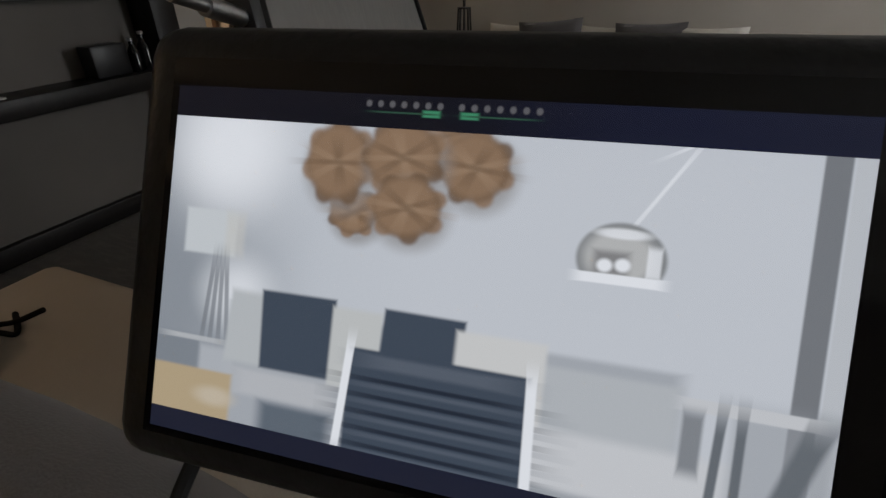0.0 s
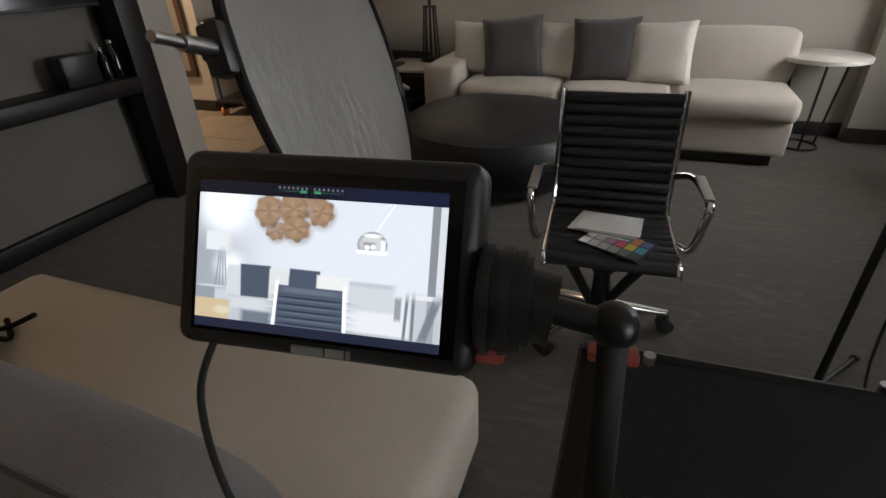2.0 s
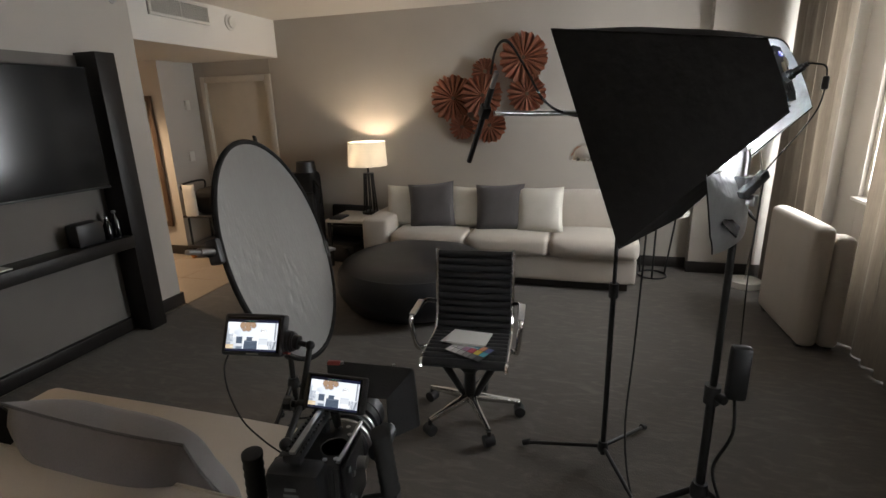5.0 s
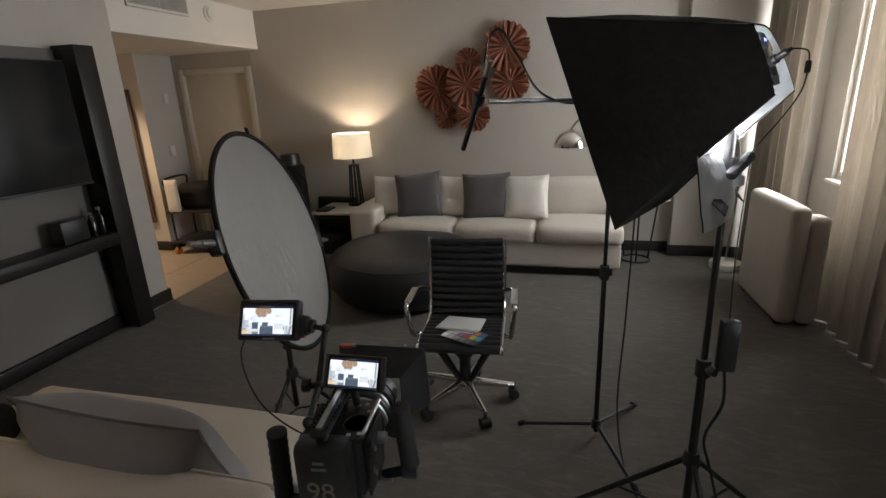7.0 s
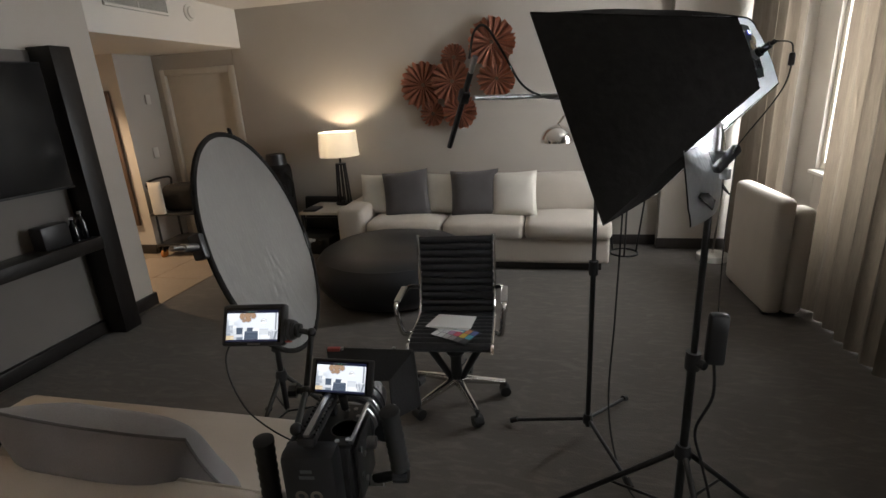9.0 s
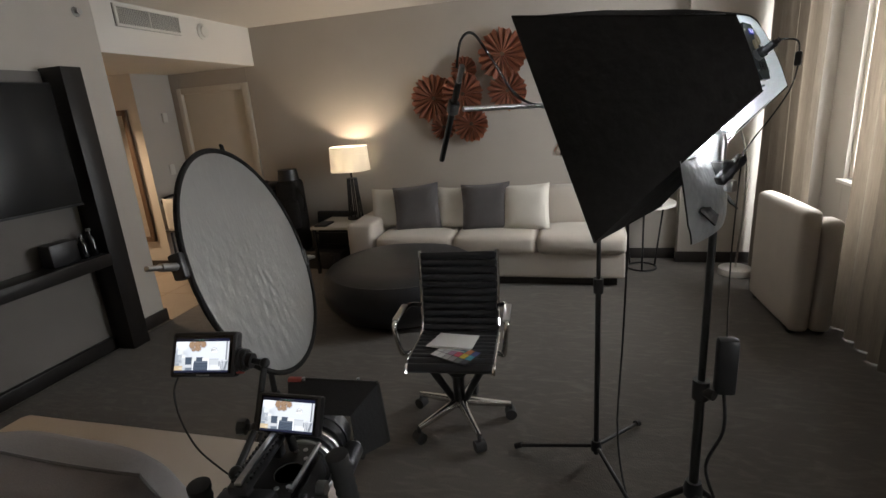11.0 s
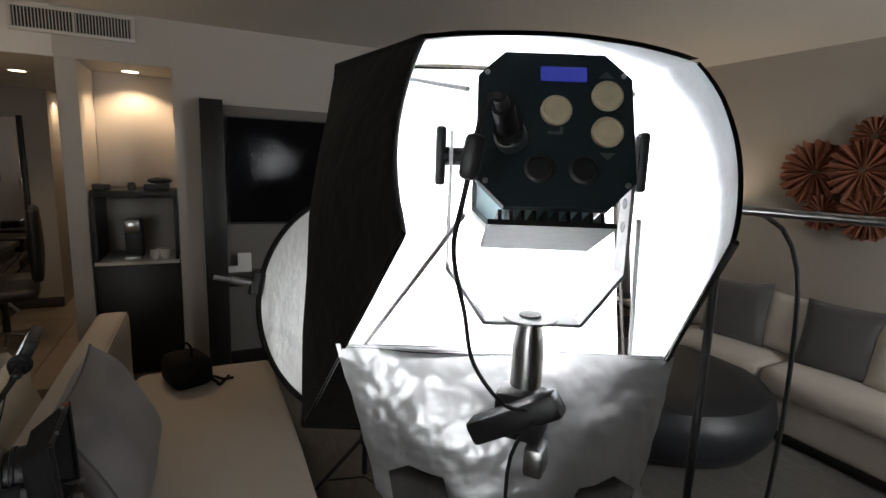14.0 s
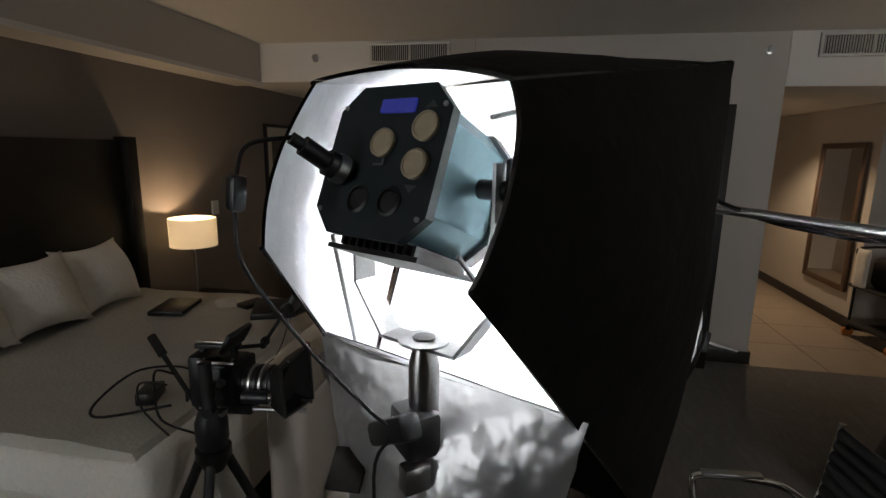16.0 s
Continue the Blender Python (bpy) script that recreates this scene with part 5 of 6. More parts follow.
bed_item("tablet_case", -1.20, -0.86, 0.588, (0.28, 0.2, 0.03), 14, "closed black tablet case on the bed", "case")
bed_item("receipt_paper", -1.35, -0.62, 0.595, (0.18, 0.12, 0.004), 40, "crumpled white paper on the bed", "paper", M_PAPER, 0.001)
bed_item("phone_pouch", -1.36, -0.45, 0.590, (0.16, 0.1, 0.03), -20, "small black pouch on the bed", "pouch")
bed_item("gear_pouch", -1.28, -0.28, 0.588, (0.3, 0.2, 0.04), 24, "flat black gear pouch on the bed", "pouch")
lensb = thing("camera_lens", pose(-1.24, -0.10, 0.80, 90, 0, 60), "black camera lens lying on the bed", "lens")
part("barrel", lathe(nb(), [(0.034, -0.06), (0.036, -0.02), (0.041, 0.0), (0.041, 0.06)], 24), M_BLACKPLASTIC, lensb)
part("focus_ring", lathe(nb(), [(0.043, 0.01), (0.043, 0.04)], 24), M_RUBBER, lensb)
lens2 = thing("camera_lens", pose(-1.42, -0.08, 0.757), "short black lens standing on the bed", "lens")
part("barrel", lathe(nb(), [(0.035, 0.001), (0.038, 0.03), (0.036, 0.065)], 24), M_BLACKPLASTIC, lens2)
solid("battery_cable", tube(nb(), [(-0.04, 0.11, 0.907), (-0.2, -0.02, 0.775), (-0.45, -0.2, 0.77), (-0.4, -0.4, 0.77), (-0.15, -0.36, 0.77), (-0.02, -0.25, 0.775), (-0.02, 0.06, 0.857)], 0.005, 8), M_RUBBER, "black camera cable coiled on the bed", "cable")
bed_item("battery_block", -0.2, -0.18, 0.592, (0.12, 0.07, 0.05), 20, "black battery block on the bed", "battery")

# ---- cinema camera on its tripod ----
CM = pose(0.053, 0.25, 1.017, 0, 0, 7)
cine = thing("cinema_camera", CM, "black rigged cinema camera with rods, grips and matte box", "camera")
part("body", span(nb(), (-0.058, 0.03, -0.06), (0.062, 0.15, 0.066), 0.010), M_BLACKPLASTIC, cine)
bat = part("battery", span(nb(), (-0.048, -0.022, -0.085), (0.049, 0.028, 0.086), 0.014), M_BLACKPLASTIC, cine, "black brick battery with pale digits")
txt = bpy.data.curves.new("battery_digits", "FONT")
txt.body, txt.size, txt.extrude = "98", 0.052, 0.0005
tob = new("battery_digits", txt)
deps = bpy.context.evaluated_depsgraph_get()
tme = bpy.data.meshes.new_from_object(tob.evaluated_get(deps))
bpy.data.objects.remove(tob)
tme.materials.clear()
tme.materials.append(mat("faded tan print", (0.16, 0.14, 0.11), 0.8, bump=0))
dg = new("digits", tme)
dg.parent, dg.matrix_local = bat, pose(-0.027, -0.0232, -0.018, 90, 0, 0)
for z, w in ((0.058, 0.02), (0.046, 0.026), (-0.036, 0.05)):
    part("print_bar", box(nb(), (0.0, -0.0232, z), (w, 0.001, 0.006)), M_GREYPRINT, bat)
part("battery_plate", span(nb(), (-0.052, 0.024, -0.08), (0.054, 0.034, 0.075), 0.004), M_BLACKMETAL, cine)
part("top_handle", span(box(box(nb(), (0.0, 0.01, 0.088), (0.02, 0.02, 0.03), 0.004), (0.006, 0.11, 0.088), (0.02, 0.02, 0.03), 0.004), (-0.014, -0.012, 0.098), (0.018, 0.128, 0.115), 0.005), M_BLACKPLASTIC, cine)
part("handle_rail", box(nb(), (0.004, 0.058, 0.118), (0.011, 0.135, 0.006), 0.0015), M_STEEL, cine, "worn bare metal handle rail")
for i in range(12):
    for x in (-0.008, 0.016):
        part("rail_notch", box(nb(), (x, 0.0 + i * 0.0105, 0.1165), (0.004, 0.005, 0.004)), M_BLACKMETAL, cine)
part("cheese_plate", box(nb(), (0.018, 0.08, 0.072), (0.1, 0.12, 0.010), 0.003), M_BLACKMETAL, cine)
for x, y in ((0.035, 0.118), (0.05, 0.122), (0.06, 0.1), (0.04, 0.03), (0.058, 0.035)):
    part("plate_screw", rod(nb(), (x, y, 0.0765), (x, y, 0.079), 0.0042, n=12), M_STEEL, cine)
part("plate_rib", rod(nb(), (0.066, 0.025, 0.079), (0.069, 0.138, 0.079), 0.004, n=10), M_STEEL, cine)
part("fan_well", lathe(nb(), [(0.022, 0.0772), (0.024, 0.0785), (0.026, 0.0772)], 24, pose(0.045, 0.065, 0)), M_RUBBER, cine)
part("lens", lathe(nb(), [(0.04, 0.15), (0.042, 0.165), (0.049, 0.17), (0.049, 0.205), (0.045, 0.21), (0.052, 0.24), (0.052, 0.285)], 36, pose(0.018, 0, 0.0, -90)), M_BLACKPLASTIC, cine)
for y in (0.172, 0.19, 0.205, 0.225, 0.25):
    part("lens_ring", lathe(nb(), [(0.051, y), (0.0545, y + 0.002), (0.0545, y + 0.008), (0.051, y + 0.010)], 36, pose(0.018, 0, 0.0, -90)), M_STEEL if y in (0.172, 0.205) else M_LEATHER, cine)
part("focus_motor", rod(nb(), (0.086, 0.17, -0.015), (0.086, 0.245, -0.015), 0.02, n=20), M_LEATHER, cine)
part("motor_gear", rod(nb(), (0.086, 0.246, -0.015), (0.086, 0.256, -0.015), 0.013, n=16), M_STEEL, cine)
for s in (-1, 1):
    part("rail_rod", rod(nb(), (s * 0.03, 0.0, -0.085), (s * 0.03, 0.34, -0.085), 0.0075), M_STEEL, cine)
part("base_plate", box(nb(), (0, 0.09, -0.085), (0.09, 0.16, 0.03), 0.005), M_BLACKMETAL, cine)
# the large cloth hood in front of the lens
bm = nb()
bk = [(-0.04, 0.255, -0.055), (0.085, 0.255, -0.04), (0.085, 0.255, 0.055), (-0.04, 0.255, 0.055)]
fr = [(-0.072, 0.325, -0.10), (0.138, 0.315, -0.045), (0.132, 0.305, 0.098), (-0.065, 0.32, 0.098)]
ba = [bm.verts.new(p) for p in bk]
fa = [bm.verts.new(p) for p in fr]
for i in range(4):
    bm.faces.new((ba[i], ba[(i + 1) % 4], fa[(i + 1) % 4], fa[i]))
bmesh.ops.subdivide_edges(bm, edges=bm.edges[:], cuts=3, use_grid_fill=True)
bmesh.ops.solidify(bm, geom=bm.faces[:], thickness=0.004)
hood = part("matte_box", bm, M_FABRICGREY, cine, "dark grey cloth matte box hood")
for i in range(4):
    part("hood_frame", rod(nb(), fr[i], fr[(i + 1) % 4], 0.005, n=8), M_BLACKMETAL, hood)
for x in (-0.03, 0.09):
    part("hood_screw", rod(nb(), (x, 0.312, 0.1), (x, 0.312, 0.106), 0.0035), M_STEEL, hood)
part("red_lever", box(nb(), (-0.05, 0.315, 0.1), (0.03, 0.012, 0.008), 0.002), M_RED, hood)
for sx, gx, gy, z0, z1 in ((-1, -0.108, 0.046, -0.075, 0.078), (1, 0.134, 0.09, -0.03, 0.108)):
    arm = part("grip_arm", rod(nb(), (sx * 0.04, gy + 0.02, -0.085), (gx, gy, z0 - 0.012), 0.010), M_BLACKMETAL, cine)
    L = z1 - z0
    prof = [(0.012, 0), (0.0185, 0.003)] + [(0.0165 if i % 2 else 0.0185, 0.012 + (L - 0.024) * i / 14) for i in range(15)] + [(0.0185, L - 0.004), (0.013, L)]
    part("grip", lathe(nb(), prof, 20, pose(gx, gy, z0, 4, sx * -4, 0)), M_RUBBER, arm, "ribbed black rubber hand grip")
    part("rosette", rod(nb(), (gx - 0.014, gy, z0 - 0.012), (gx + 0.014, gy, z0 - 0.012), 0.017, n=20), M_LEATHER, arm)
    part("clamp_knob", rod(nb(), (sx * 0.07, gy + 0.012, -0.07), (sx * 0.095, gy + 0.012, -0.07), 0.011, n=12), M_STEEL, arm)
part("side_knob", rod(nb(), (0.07, 0.1, 0.02), (0.088, 0.1, 0.02), 0.012), M_STEEL, cine)
part("cage", box(nb(), (0.068, 0.085, 0.0), (0.008, 0.1, 0.12), 0.003), M_BLACKMETAL, cine)
for i, z in enumerate((0.045, 0.02, -0.01, -0.035)):
    part("side_button", rod(nb(), (0.0725, 0.05 + 0.02 * (i % 2), z), (0.0755, 0.05 + 0.02 * (i % 2), z), 0.0055, n=12), M_STEEL if i % 2 else M_GREYPRINT, cine)


# ---- screens showing the framed view ----
class Picture:
    """A soft live picture, mixed from blurred shapes in the screen's own coordinates: u to the right, v down, 0 to 1."""

    def __init__(self, power, box=(0, 0, 1, 1)):
        self.box = box
        self.m = bpy.data.materials.new("screen picture")
        self.m.use_nodes = True
        self.nt = self.m.node_tree
        self.power = power
        tc, sep, inv = self.node("TexCoord"), self.node("SeparateXYZ"), self.node("Math")
        inv.operation, inv.inputs[0].default_value = "SUBTRACT", 1.0
        self.comb = self.node("CombineXYZ")
        self.link(tc.outputs["Generated"], sep.inputs[0])
        self.link(sep.outputs["X"], self.comb.inputs["X"])
        self.link(sep.outputs["Z"], inv.inputs[1])
        self.link(inv.outputs[0], self.comb.inputs["Y"])
        fit = self.node("VectorMath")
        fit.operation = "MULTIPLY_ADD"
        fit.inputs[1].default_value, fit.inputs[2].default_value = (box[2] - box[0], box[3] - box[1], 1), (box[0], box[1], 0)
        self.link(self.comb.outputs[0], fit.inputs[0])
        self.comb = fit
        self.col = None

    def node(self, kind):
        return self.nt.nodes.new("ShaderNode" + kind)

    def link(self, a, b):
        self.nt.links.new(a, b)

    def put(self, u, v, hu, hv, col, soft=0.15, turn=0.0, oval=False, fac=1.0):
        if self.col is None:
            rgb = self.node("RGB")
            rgb.outputs[0].default_value = (*col, 1)
            self.col = rgb.outputs[0]
            return
        if not self.touches(u, v, hu, hv):
            return
        mp = self.node("Mapping")
        mp.vector_type = "TEXTURE"
        mp.inputs["Location"].default_value, mp.inputs["Rotation"].default_value, mp.inputs["Scale"].default_value = (u, v, 0), (0, 0, turn), (hu, hv, 1)
        self.link(self.comb.outputs[0], mp.inputs["Vector"])
        if oval:
            d = self.node("VectorMath")
            d.operation = "LENGTH"
            self.link(mp.outputs[0], d.inputs[0])
            out = d.outputs["Value"]
        else:
            ab, sp, mx = self.node("VectorMath"), self.node("SeparateXYZ"), self.node("Math")
            ab.operation, mx.operation = "ABSOLUTE", "MAXIMUM"
            self.link(mp.outputs[0], ab.inputs[0])
            self.link(ab.outputs[0], sp.inputs[0])
            self.link(sp.outputs["X"], mx.inputs[0])
            self.link(sp.outputs["Y"], mx.inputs[1])
            out = mx.outputs[0]
        r, mix = self.node("MapRange"), self.node("Mix")
        r.interpolation_type = "SMOOTHSTEP"
        r.inputs["From Min"].default_value, r.inputs["From Max"].default_value = 1 - soft, 1 + soft
        r.inputs["To Min"].default_value, r.inputs["To Max"].default_value = fac, 0.0
        self.link(out, r.inputs["Value"])
        mix.data_type = "RGBA"
        self.link(r.outputs[0], mix.inputs["Factor"])
        self.link(self.col, mix.inputs["A"])
        mix.inputs["B"].default_value = (*col, 1)
        self.col = mix.outputs["Result"]

    def bar(self, u0, v0, u1, v1, col, soft=0.1, turn=0.0, fac=1.0):
        self.put((u0 + u1) / 2, (v0 + v1) / 2, (u1 - u0) / 2, (v1 - v0) / 2, col, soft, turn, False, fac)

    def touches(self, u, v, hu, hv):
        r = 1.3 * math.hypot(hu, hv)
        return u + min(r, hu * 2 + hv) > self.box[0] and u - min(r, hu * 2 + hv) < self.box[2] and v + r > self.box[1] and v - r < self.box[3]

    def done(self):
        b = self.nt.nodes["Principled BSDF"]
        b.inputs["Base Color"].default_value, b.inputs["Roughness"].default_value = (0.01, 0.01, 0.012, 1), 0.2
        self.link(self.col, b.inputs["Emission Color"])
        b.inputs["Emission Strength"].default_value = self.power
        return self.m


def live_view(power, box):
    p = Picture(power, box)
    wall_c, lit, dim, navy, line, pale, sofa_c = (0.50, 0.54, 0.60), (0.86, 0.89, 0.95), (0.22, 0.25, 0.29), (0.058, 0.078, 0.112), (0.022, 0.030, 0.048), (0.60, 0.62, 0.65), (0.42, 0.45, 0.50)
    p.put(0, 0, 1, 1, wall_c)
    p.put(0.75, 0.45, 0.55, 0.75, (0.62, 0.655, 0.72), 0.6, 0, True, 0.9)
    p.put(0.0, 0.55, 0.17, 0.8, dim, 0.8, 0, True, 0.75)
    p.put(0.112, 0.02, 0.13, 0.30, lit, 0.7, 0, True, 0.55)
    p.put(0.112, 0.10, 0.085, 0.17, lit, 0.75, 0, True, 0.9)
    p.put(0.145, 0.57, 0.055, 0.10, lit, 0.8, 0, True, 0.8)
    p.bar(0.945, -0.1, 0.975, 1.1, (0.20, 0.215, 0.24), 0.15, 0.0)
    p.bar(0.978, -0.1, 1.05, 1.1, (0.55, 0.58, 0.63), 0.05)
    p.bar(0.038, 0.305, 0.135, 0.455, (0.62, 0.66, 0.70), 0.10)
    p.bar(0.115, 0.31, 0.15, 0.45, (0.62, 0.62, 0.60), 0.4, 0, 0.6)
    for u in (0.092, 0.104, 0.116, 0.128):
        p.put(u, 0.61, 0.004, 0.14, (0.20, 0.22, 0.25), 0.5, (u - 0.11) * -2.5, False, 0.75)
    wood, edge, glint = (0.285, 0.185, 0.118), (0.165, 0.105, 0.066), (0.38, 0.262, 0.175)
    for i, (u, v, ru, rv) in enumerate(((0.335, 0.265, 0.040, 0.072), (0.47, 0.01, 0.055, 0.07), (0.302, 0.115, 0.055, 0.125), (0.515, 0.10, 0.052, 0.105), (0.405, 0.085, 0.060, 0.112), (0.418, 0.235, 0.056, 0.098))):
        p.put(u + 0.006, v + 0.02, ru * 1.08, rv * 1.08, (0.28, 0.27, 0.27), 0.3, 0, True, 0.7)
        for k in range(7):
            a = k * 0.8976 + i
            p.put(u + 0.86 * ru * math.cos(a), v + 0.86 * rv * math.sin(a), ru * 0.27, rv * 0.27, wood if k % 3 else edge, 0.35, 0, True, 0.9)
        p.put(u, v, ru * 0.93, rv * 0.93, edge, 0.12, 0, True, 0.85)
        p.put(u - 0.003, v - 0.004, ru * 0.88, rv * 0.88, wood, 0.22, 0, True)
        for k in range(4):
            p.put(u, v, ru * 0.95, 0.007, edge if k % 2 else glint, 0.9, k * math.pi / 4 + i * 0.35, False, 0.55)
    p.put(0.768, 0.12, 0.0028, 0.13, lit, 0.8, 0.30, False, 0.75)
    p.put(0.822, -0.03, 0.0028, 0.07, lit, 0.8, 0.75, False, 0.75)
    p.put(0.725, 0.315, 0.058, 0.10, (0.26, 0.275, 0.29), 0.07, 0, True)
    p.put(0.722, 0.31, 0.045, 0.075, (0.52, 0.53, 0.54), 0.25, 0, True)
    p.bar(0.69, 0.295, 0.735, 0.36, (0.19, 0.19, 0.20), 0.4, 0, 0.8)
    p.put(0.705, 0.335, 0.010, 0.018, lit, 0.4, 0, True)
    p.put(0.728, 0.33, 0.010, 0.018, lit, 0.4, 0, True)
    p.put(0.725, 0.245, 0.035, 0.014, lit, 0.4, 0, True, 0.8)
    p.bar(0.758, 0.275, 0.776, 0.36, lit, 0.3, 0, 0.8)
    p.bar(0.655, 0.36, 0.80, 0.47, (0.604, 0.64, 0.704), 0.06)
    p.bar(0.668, 0.357, 0.782, 0.385, lit, 0.25)
    p.bar(-0.05, 0.74, 0.17, 1.1, dim, 0.12, 0, 0.8)
    p.bar(0.015, 0.735, 0.13, 0.752, pale, 0.5, 0, 0.7)
    p.bar(0.14, 0.60, 0.82, 1.1, sofa_c, 0.05)
    p.bar(0.62, 0.635, 0.82, 0.85, (0.50, 0.53, 0.57), 0.12)
    p.bar(0.085, 0.755, 0.15, 1.0, (0.47, 0.50, 0.55), 0.2)
    p.bar(0.135, 0.56, 0.205, 0.80, (0.52, 0.55, 0.58), 0.14, 0.03)
    p.bar(0.196, 0.545, 0.325, 0.80, navy, 0.06, -0.02)
    p.bar(0.318, 0.565, 0.40, 0.82, (0.58, 0.60, 0.61), 0.10)
    p.bar(0.40, 0.548, 0.525, 0.80, navy, 0.06, 0.02)
    p.bar(0.515, 0.578, 0.645, 0.84, (0.66, 0.67, 0.68), 0.08)
    p.bar(0.15, 0.815, 0.34, 0.90, (0.52, 0.54, 0.58), 0.35)
    p.bar(0.205, 0.91, 0.33, 1.05, (0.13, 0.16, 0.20), 0.25)
    p.put(0.75, 0.90, 0.14, 0.085, (0.64, 0.66, 0.70), 0.25)
    p.bar(0.64, 0.985, 0.9, 1.1, (0.40, 0.43, 0.47), 0.2)
    p.bar(0.885, 0.66, 1.0, 1.1, (0.33, 0.355, 0.395), 0.2, 0, 0.6)
    p.bar(0.82, 0.655, 0.985, 0.69, (0.62, 0.64, 0.68), 0.2)
    p.bar(0.825, 0.69, 0.85, 0.86, (0.25, 0.27, 0.30), 0.3)
    for u, t in ((0.868, 0.02), (0.895, 0.0), (0.955, 0.16)):
        p.put(u, 0.85, 0.006 if t < 0.1 else 0.016, 0.17, (0.15, 0.17, 0.195), 0.4, t)
    p.bar(-0.05, 0.845, 0.15, 1.1, (0.50, 0.40, 0.26), 0.06)
    p.put(0.12, 0.93, 0.035, 0.03, (0.62, 0.55, 0.45), 0.6, 0, True, 0.8)
    p.bar(0.352, 0.68, 0.628, 1.1, navy, 0.03)
    p.bar(0.375, 0.695, 0.61, 0.735, (0.13, 0.155, 0.20), 0.5, 0, 0.7)
    for i in range(5):
        p.bar(0.36, 0.765 + i * 0.052, 0.62, 0.778 + i * 0.052, line, 0.6)
        p.bar(0.36, 0.785 + i * 0.052, 0.62, 0.797 + i * 0.052, (0.12, 0.145, 0.19), 0.8, 0, 0.6)
    p.put(0.347, 0.84, 0.0065, 0.18, lit, 0.3, 0.035)
    p.put(0.632, 0.86, 0.0075, 0.19, lit, 0.3, -0.02)
    return p.done()


def menu_bar(w):
    p = Picture(0.45)
    p.put(0, 0, 1, 1, (0.010, 0.011, 0.022))
    p.put(0.9, 0.5, 0.3, 1.2, (0.014, 0.020, 0.062), 0.6, 0, False, 0.8)
    for s in (-1, 1):
        p.bar(0.469 + 0.0285 * s - 0.013, 0.42, 0.469 + 0.0285 * s + 0.013, 0.62, (0.10, 0.50, 0.27), 0.3)
        p.bar(0.469 + 0.07 * s - 0.05, 0.50, 0.469 + 0.07 * s + 0.05, 0.55, (0.05, 0.16, 0.10), 0.5)
        for i in range(7):
            p.put(0.469 + s * (0.016 + 0.0185 * i), 0.28, 0.0045, 0.10, (0.22, 0.22, 0.24), 0.4, 0, True)
    return p.done()


NU, NV = 10, 5
M_VIEW = {(i, j): live_view(0.86, (i / NU, j / NV, (i + 1) / NU, (j + 1) / NV)) for i in range(NU) for j in range(NV)}
M_MENU = menu_bar(1)
M_FOOT = glow("screen footer", (0.018, 0.022, 0.048), 0.6)


def screen_picture(parent, w, h, m):
    def pane(name, x0, x1, z0, z1, mt):
        part(name, span(nb(), (x0, -0.0004, z0), (x1, 0, z1), 0, m), mt, parent, smooth=False)

    for (i, j), mt in M_VIEW.items():
        pane("live_picture", w * (i / NU - 0.5), w * ((i + 1) / NU - 0.5), h * (0.5 - (j + 1) / NV), h * (0.5 - j / NV), mt)
    pane("status_bar", -w / 2, w / 2, h / 2, h / 2 + 0.0055 * w / 0.111, M_MENU)
    pane("footer_bar", -w / 2, w / 2, -h / 2 - 0.004 * w / 0.111, -h / 2, M_FOOT)


mx, mz = Vector((0.99, 0.14, 0)).normalized(), Vector((-0.066, 0.465, 0.883)).normalized()
MM = Matrix.Translation((-0.1575, 0.4555, 1.2225)) @ Matrix((mx, mz.cross(mx), mz)).transposed().to_4x4()
mon = thing("field_monitor", MM, "small black field monitor showing the framed sofa view", "monitor")
part("casing", box(nb(), (-0.002, 0.0125, -0.0009), (0.137, 0.025, 0.0873), 0.0075, seg=4), M_BLACKPLASTIC, mon)
gl = part("screen", span(nb(), (-0.0605, -0.0005, -0.0365), (0.0585, 0.001, 0.0345)), M_GLASSBLACK, mon)
screen_picture(gl, 0.111, 0.0545, pose(-0.003, -0.0006, -0.0035))
for x, w in ((-0.004, 0.014), (0.0085, 0.008), (0.0145, 0.0015)):
    part("logo_bar", box(nb(), (x, -0.0008, -0.0400), (w, 0.0016, 0.0034)), M_LOGO, mon)
for x0, x1, r in ((0.068, 0.0715, 0.0235), (0.075, 0.079, 0.0225), (0.083, 0.087, 0.019)):
    part("mount_ring", rod(nb(), (x0, 0.012, -0.012), (x1, 0.012, -0.012), r, n=28), M_LEATHER, mon)
part("tally_block", box(nb(), (0.072, 0.012, -0.034), (0.012, 0.014, 0.008), 0.002), M_RED, mon, "red rubber port cover")
part("mount_plate", rod(rod(nb(), (0.066, 0.012, -0.012), (0.084, 0.012, -0.012), 0.021, n=24), (0.084, 0.012, -0.012), (0.096, 0.012, -0.014), 0.015, n=20), M_BLACKMETAL, mon)
inv = MM.inverted()


def mw(x, y, z):
    return inv @ (CM @ Vector((x, y, z)))


part("swivel_ball", ball(rod(nb(), (0.096, 0.012, -0.014), (0.118, 0.014, -0.018), 0.006), (0.12, 0.014, -0.018), 0.010), M_BLACKMETAL, mon)
part("support_arm", rod(nb(), (0.12, 0.014, -0.018), mw(-0.066, 0.17, 0.085), 0.006, 0.006), M_RUBBER, mon)
part("arm_joint", rod(ball(nb(), mw(-0.066, 0.17, 0.085), 0.012), mw(-0.066, 0.17, 0.085), mw(-0.085, 0.168, 0.088), 0.007), M_BLACKPLASTIC, mon)
part("arm_knob", rod(nb(), mw(-0.083, 0.168, 0.088), mw(-0.098, 0.166, 0.089), 0.015, n=8), M_BLACKPLASTIC, mon)
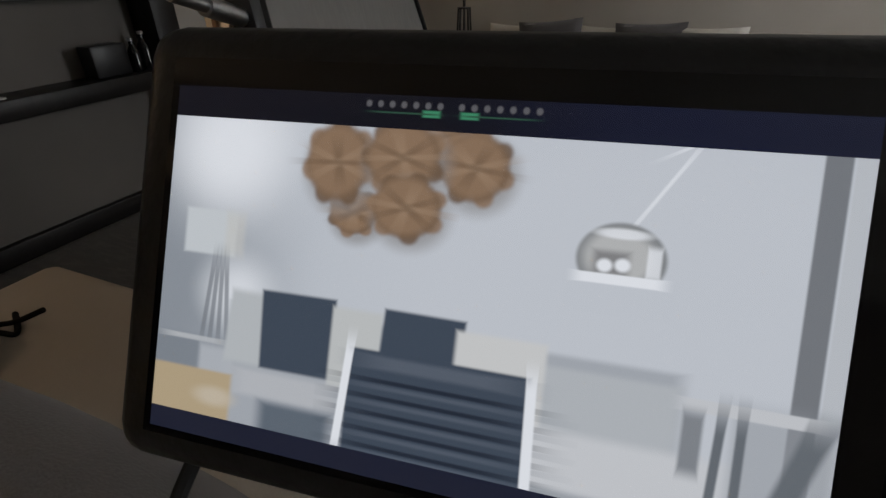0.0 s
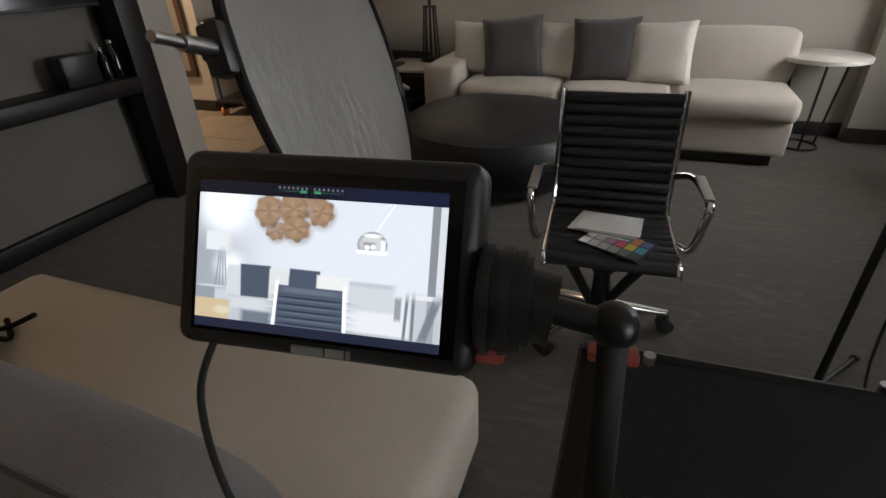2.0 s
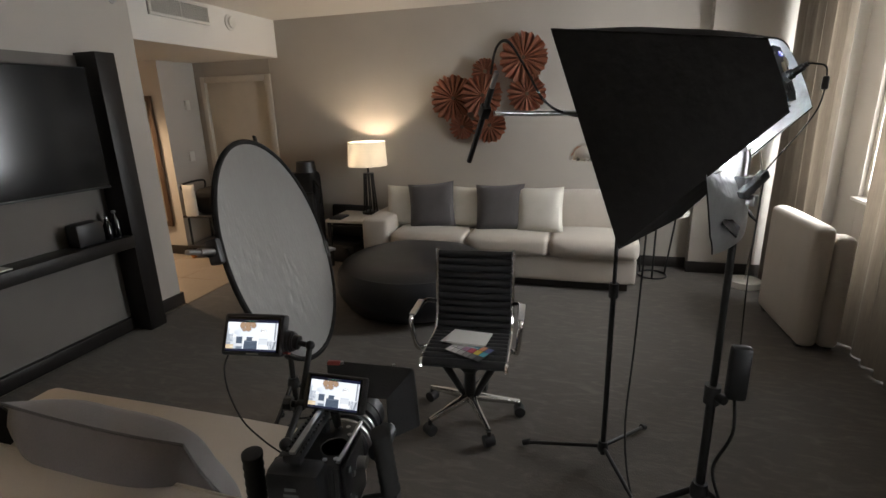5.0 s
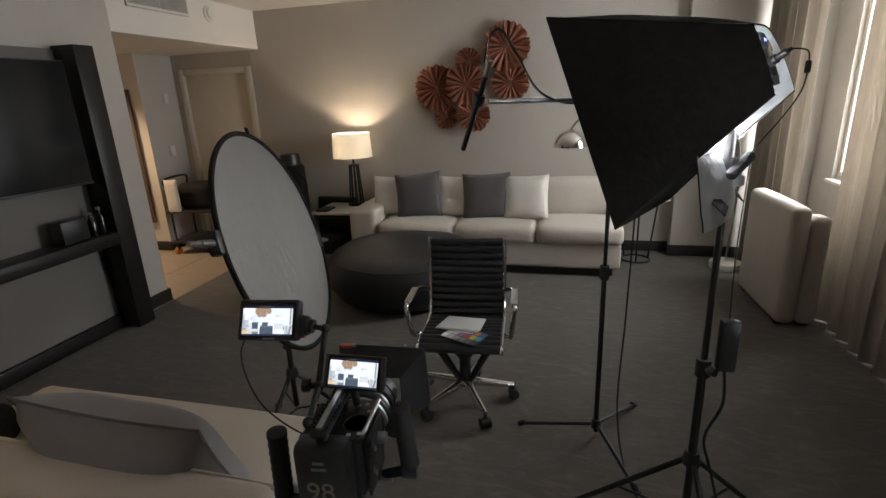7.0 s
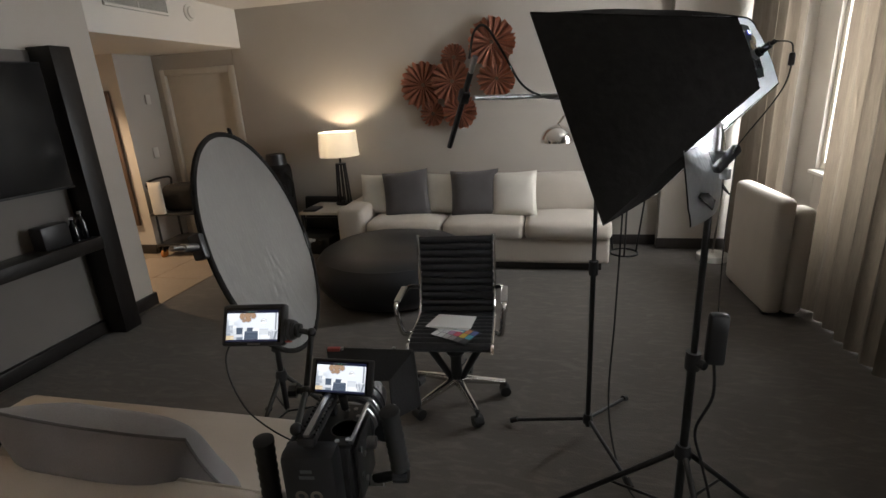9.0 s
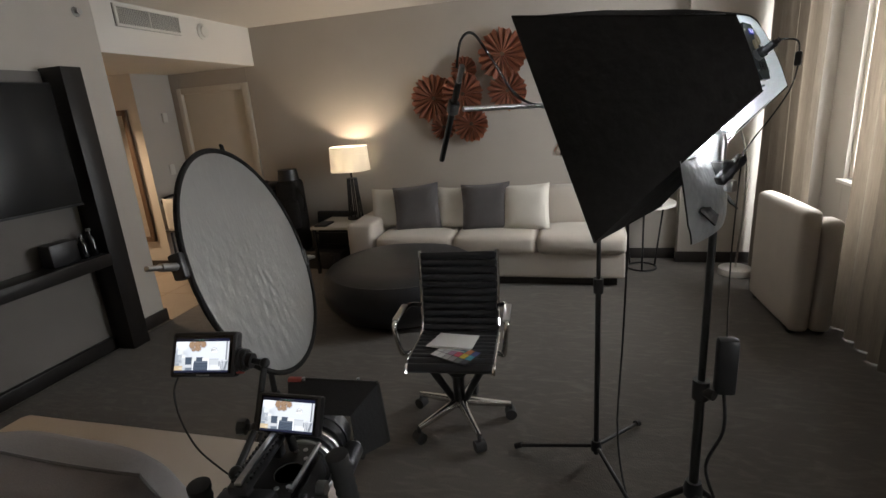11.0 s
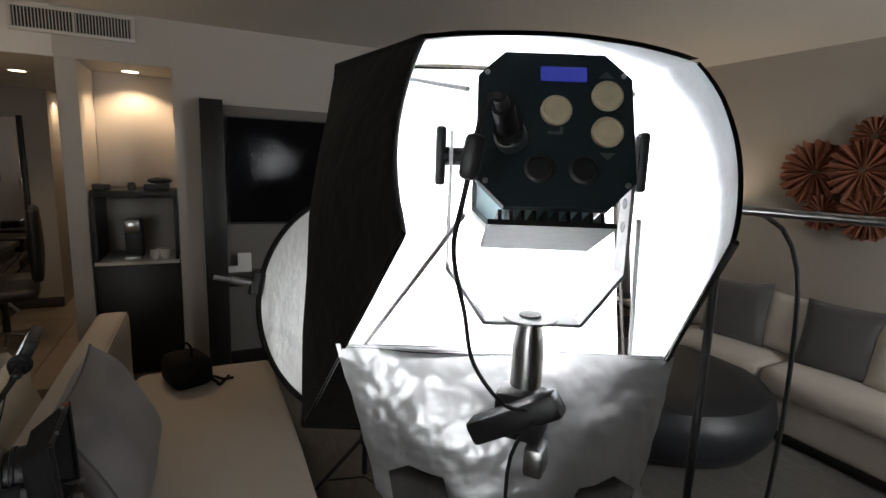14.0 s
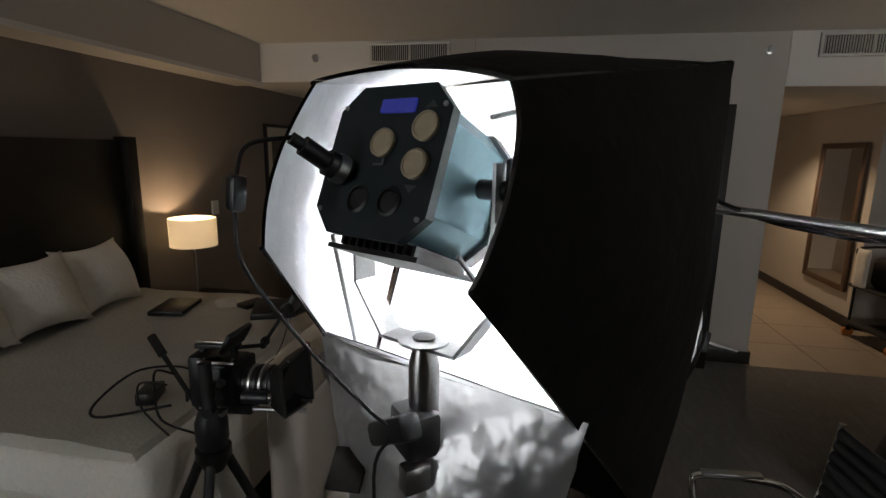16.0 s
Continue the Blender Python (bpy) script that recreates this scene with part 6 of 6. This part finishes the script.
part("lower_arm", ball(rod(nb(), mw(-0.066, 0.17, 0.085), mw(-0.045, 0.06, 0.078), 0.0065), mw(-0.045, 0.06, 0.078), 0.012), M_BLACKMETAL, mon)
solid("monitor_cable", tube(nb(), [MM @ Vector((-0.056, 0.012, -0.041)), (-0.215, 0.422, 1.154), (-0.201, 0.408, 1.107), (-0.170, 0.400, 1.051), (-0.123, 0.394, 1.017), (-0.065, 0.375, 1.009), (-0.012, 0.34, 1.032)], 0.0018, 8), M_RUBBER, "thin black cable from the monitor to the camera", "cable")
# flip screen on the camera
LX = (CM.to_3x3() @ Vector((0.99, -0.1, 0))).normalized()
LZ = (LX.cross(Vector((0, 0, 1)))).normalized() * -0.5 + Vector((0, 0, 0.87))
LZ = LZ.normalized()
LY = LZ.cross(LX).normalized()
if LY.y < 0:
    LY = -LY
LZ = LX.cross(LY)
LM = Matrix.Translation((0.066, 0.375, 1.165)) @ Matrix((LX, LY, LZ)).transposed().to_4x4()
lcd = thing("viewing_screen", LM, "camera flip screen showing the framed sofa view", "screen")
part("casing", box(nb(), (0, 0.008, 0), (0.122, 0.016, 0.066), 0.004), M_BLACKPLASTIC, lcd)
g2 = part("screen", span(nb(), (-0.053, -0.0005, -0.029), (0.053, 0.001, 0.029)), M_GLASSBLACK, lcd)
screen_picture(g2, 0.098, 0.046, pose(0, -0.0006, -0.002))
part("hinge", rod(nb(), (0.0, 0.012, -0.033), LM.inverted() @ (CM @ Vector((0.03, 0.12, 0.082))), 0.008), M_BLACKMETAL, lcd)

tp = thing("camera_tripod", pose(0.058, 0.27, 0), "black video tripod with fluid head and pan handle", "tripod")
part("fluid_head", lathe(nb(), [(0.04, 0.78), (0.05, 0.81), (0.05, 0.87), (0.035, 0.915)], 24), M_BLACKPLASTIC, tp)
part("bowl", lathe(nb(), [(0.03, 0.70), (0.055, 0.75), (0.055, 0.779)], 24), M_BLACKMETAL, tp)
part("pan_handle", rod(rod(nb(), (-0.02, -0.04, 0.87), (-0.1, -0.24, 1.03), 0.008), (-0.1, -0.24, 1.03), (-0.125, -0.30, 1.08), 0.015), M_BLACKMETAL, tp)
for dx, dy in ((0.28, 0.08), (-0.18, 0.26), (0.16, -0.30)):
    leg = part("leg", rod(rod(nb(), (dx * 0.12, dy * 0.12, 0.74), (dx * 0.6, dy * 0.6, 0.36), 0.016), (dx * 0.6, dy * 0.6, 0.36), (dx, dy, 0.02), 0.012), M_BLACKMETAL, tp)
    part("rubber_foot", ball(nb(), (dx, dy, 0.021), 0.02), M_RUBBER, leg)
solid("rear_cable", tube(tube(nb(), [(0.038, 0.130, 1.007), (-0.002, 0.030, 0.987), (-0.012, 0.010, 0.907), (0.038, 0.070, 0.837), (0.058, 0.210, 0.817)], 0.004), [(0.058, 0.120, 0.977), (0.038, 0.000, 0.957), (0.018, -0.020, 0.857), (0.058, 0.110, 0.797)], 0.0035), M_RUBBER, "loops of black cable behind the camera", "cable")

# hall floor tiles, laid last
rnd = random.Random(4)
tme = finish("tile", box(nb(), (0, 0, 0), (0.594, 0.594, 0.010), 0.002, seg=1), M_TILE, False)
for i in range(7):
    for j in range(3):
        y = 3.37 + j * 0.6
        x = -3.26 - i * 0.6
        if y < 4.4 or x > -4.1:
            o = new("tile", tme)
            o.parent, o.location = floor_hall, (x, y, -0.006 + rnd.uniform(-0.0006, 0.0006))
for i in range(7):
    for j in range(2):
        o = new("tile", tme)
        o.parent, o.location = floor_hall, (-3.26 - i * 0.6, -0.65 + j * 0.6 - 0.0, -0.006 + rnd.uniform(-0.0006, 0.0006))
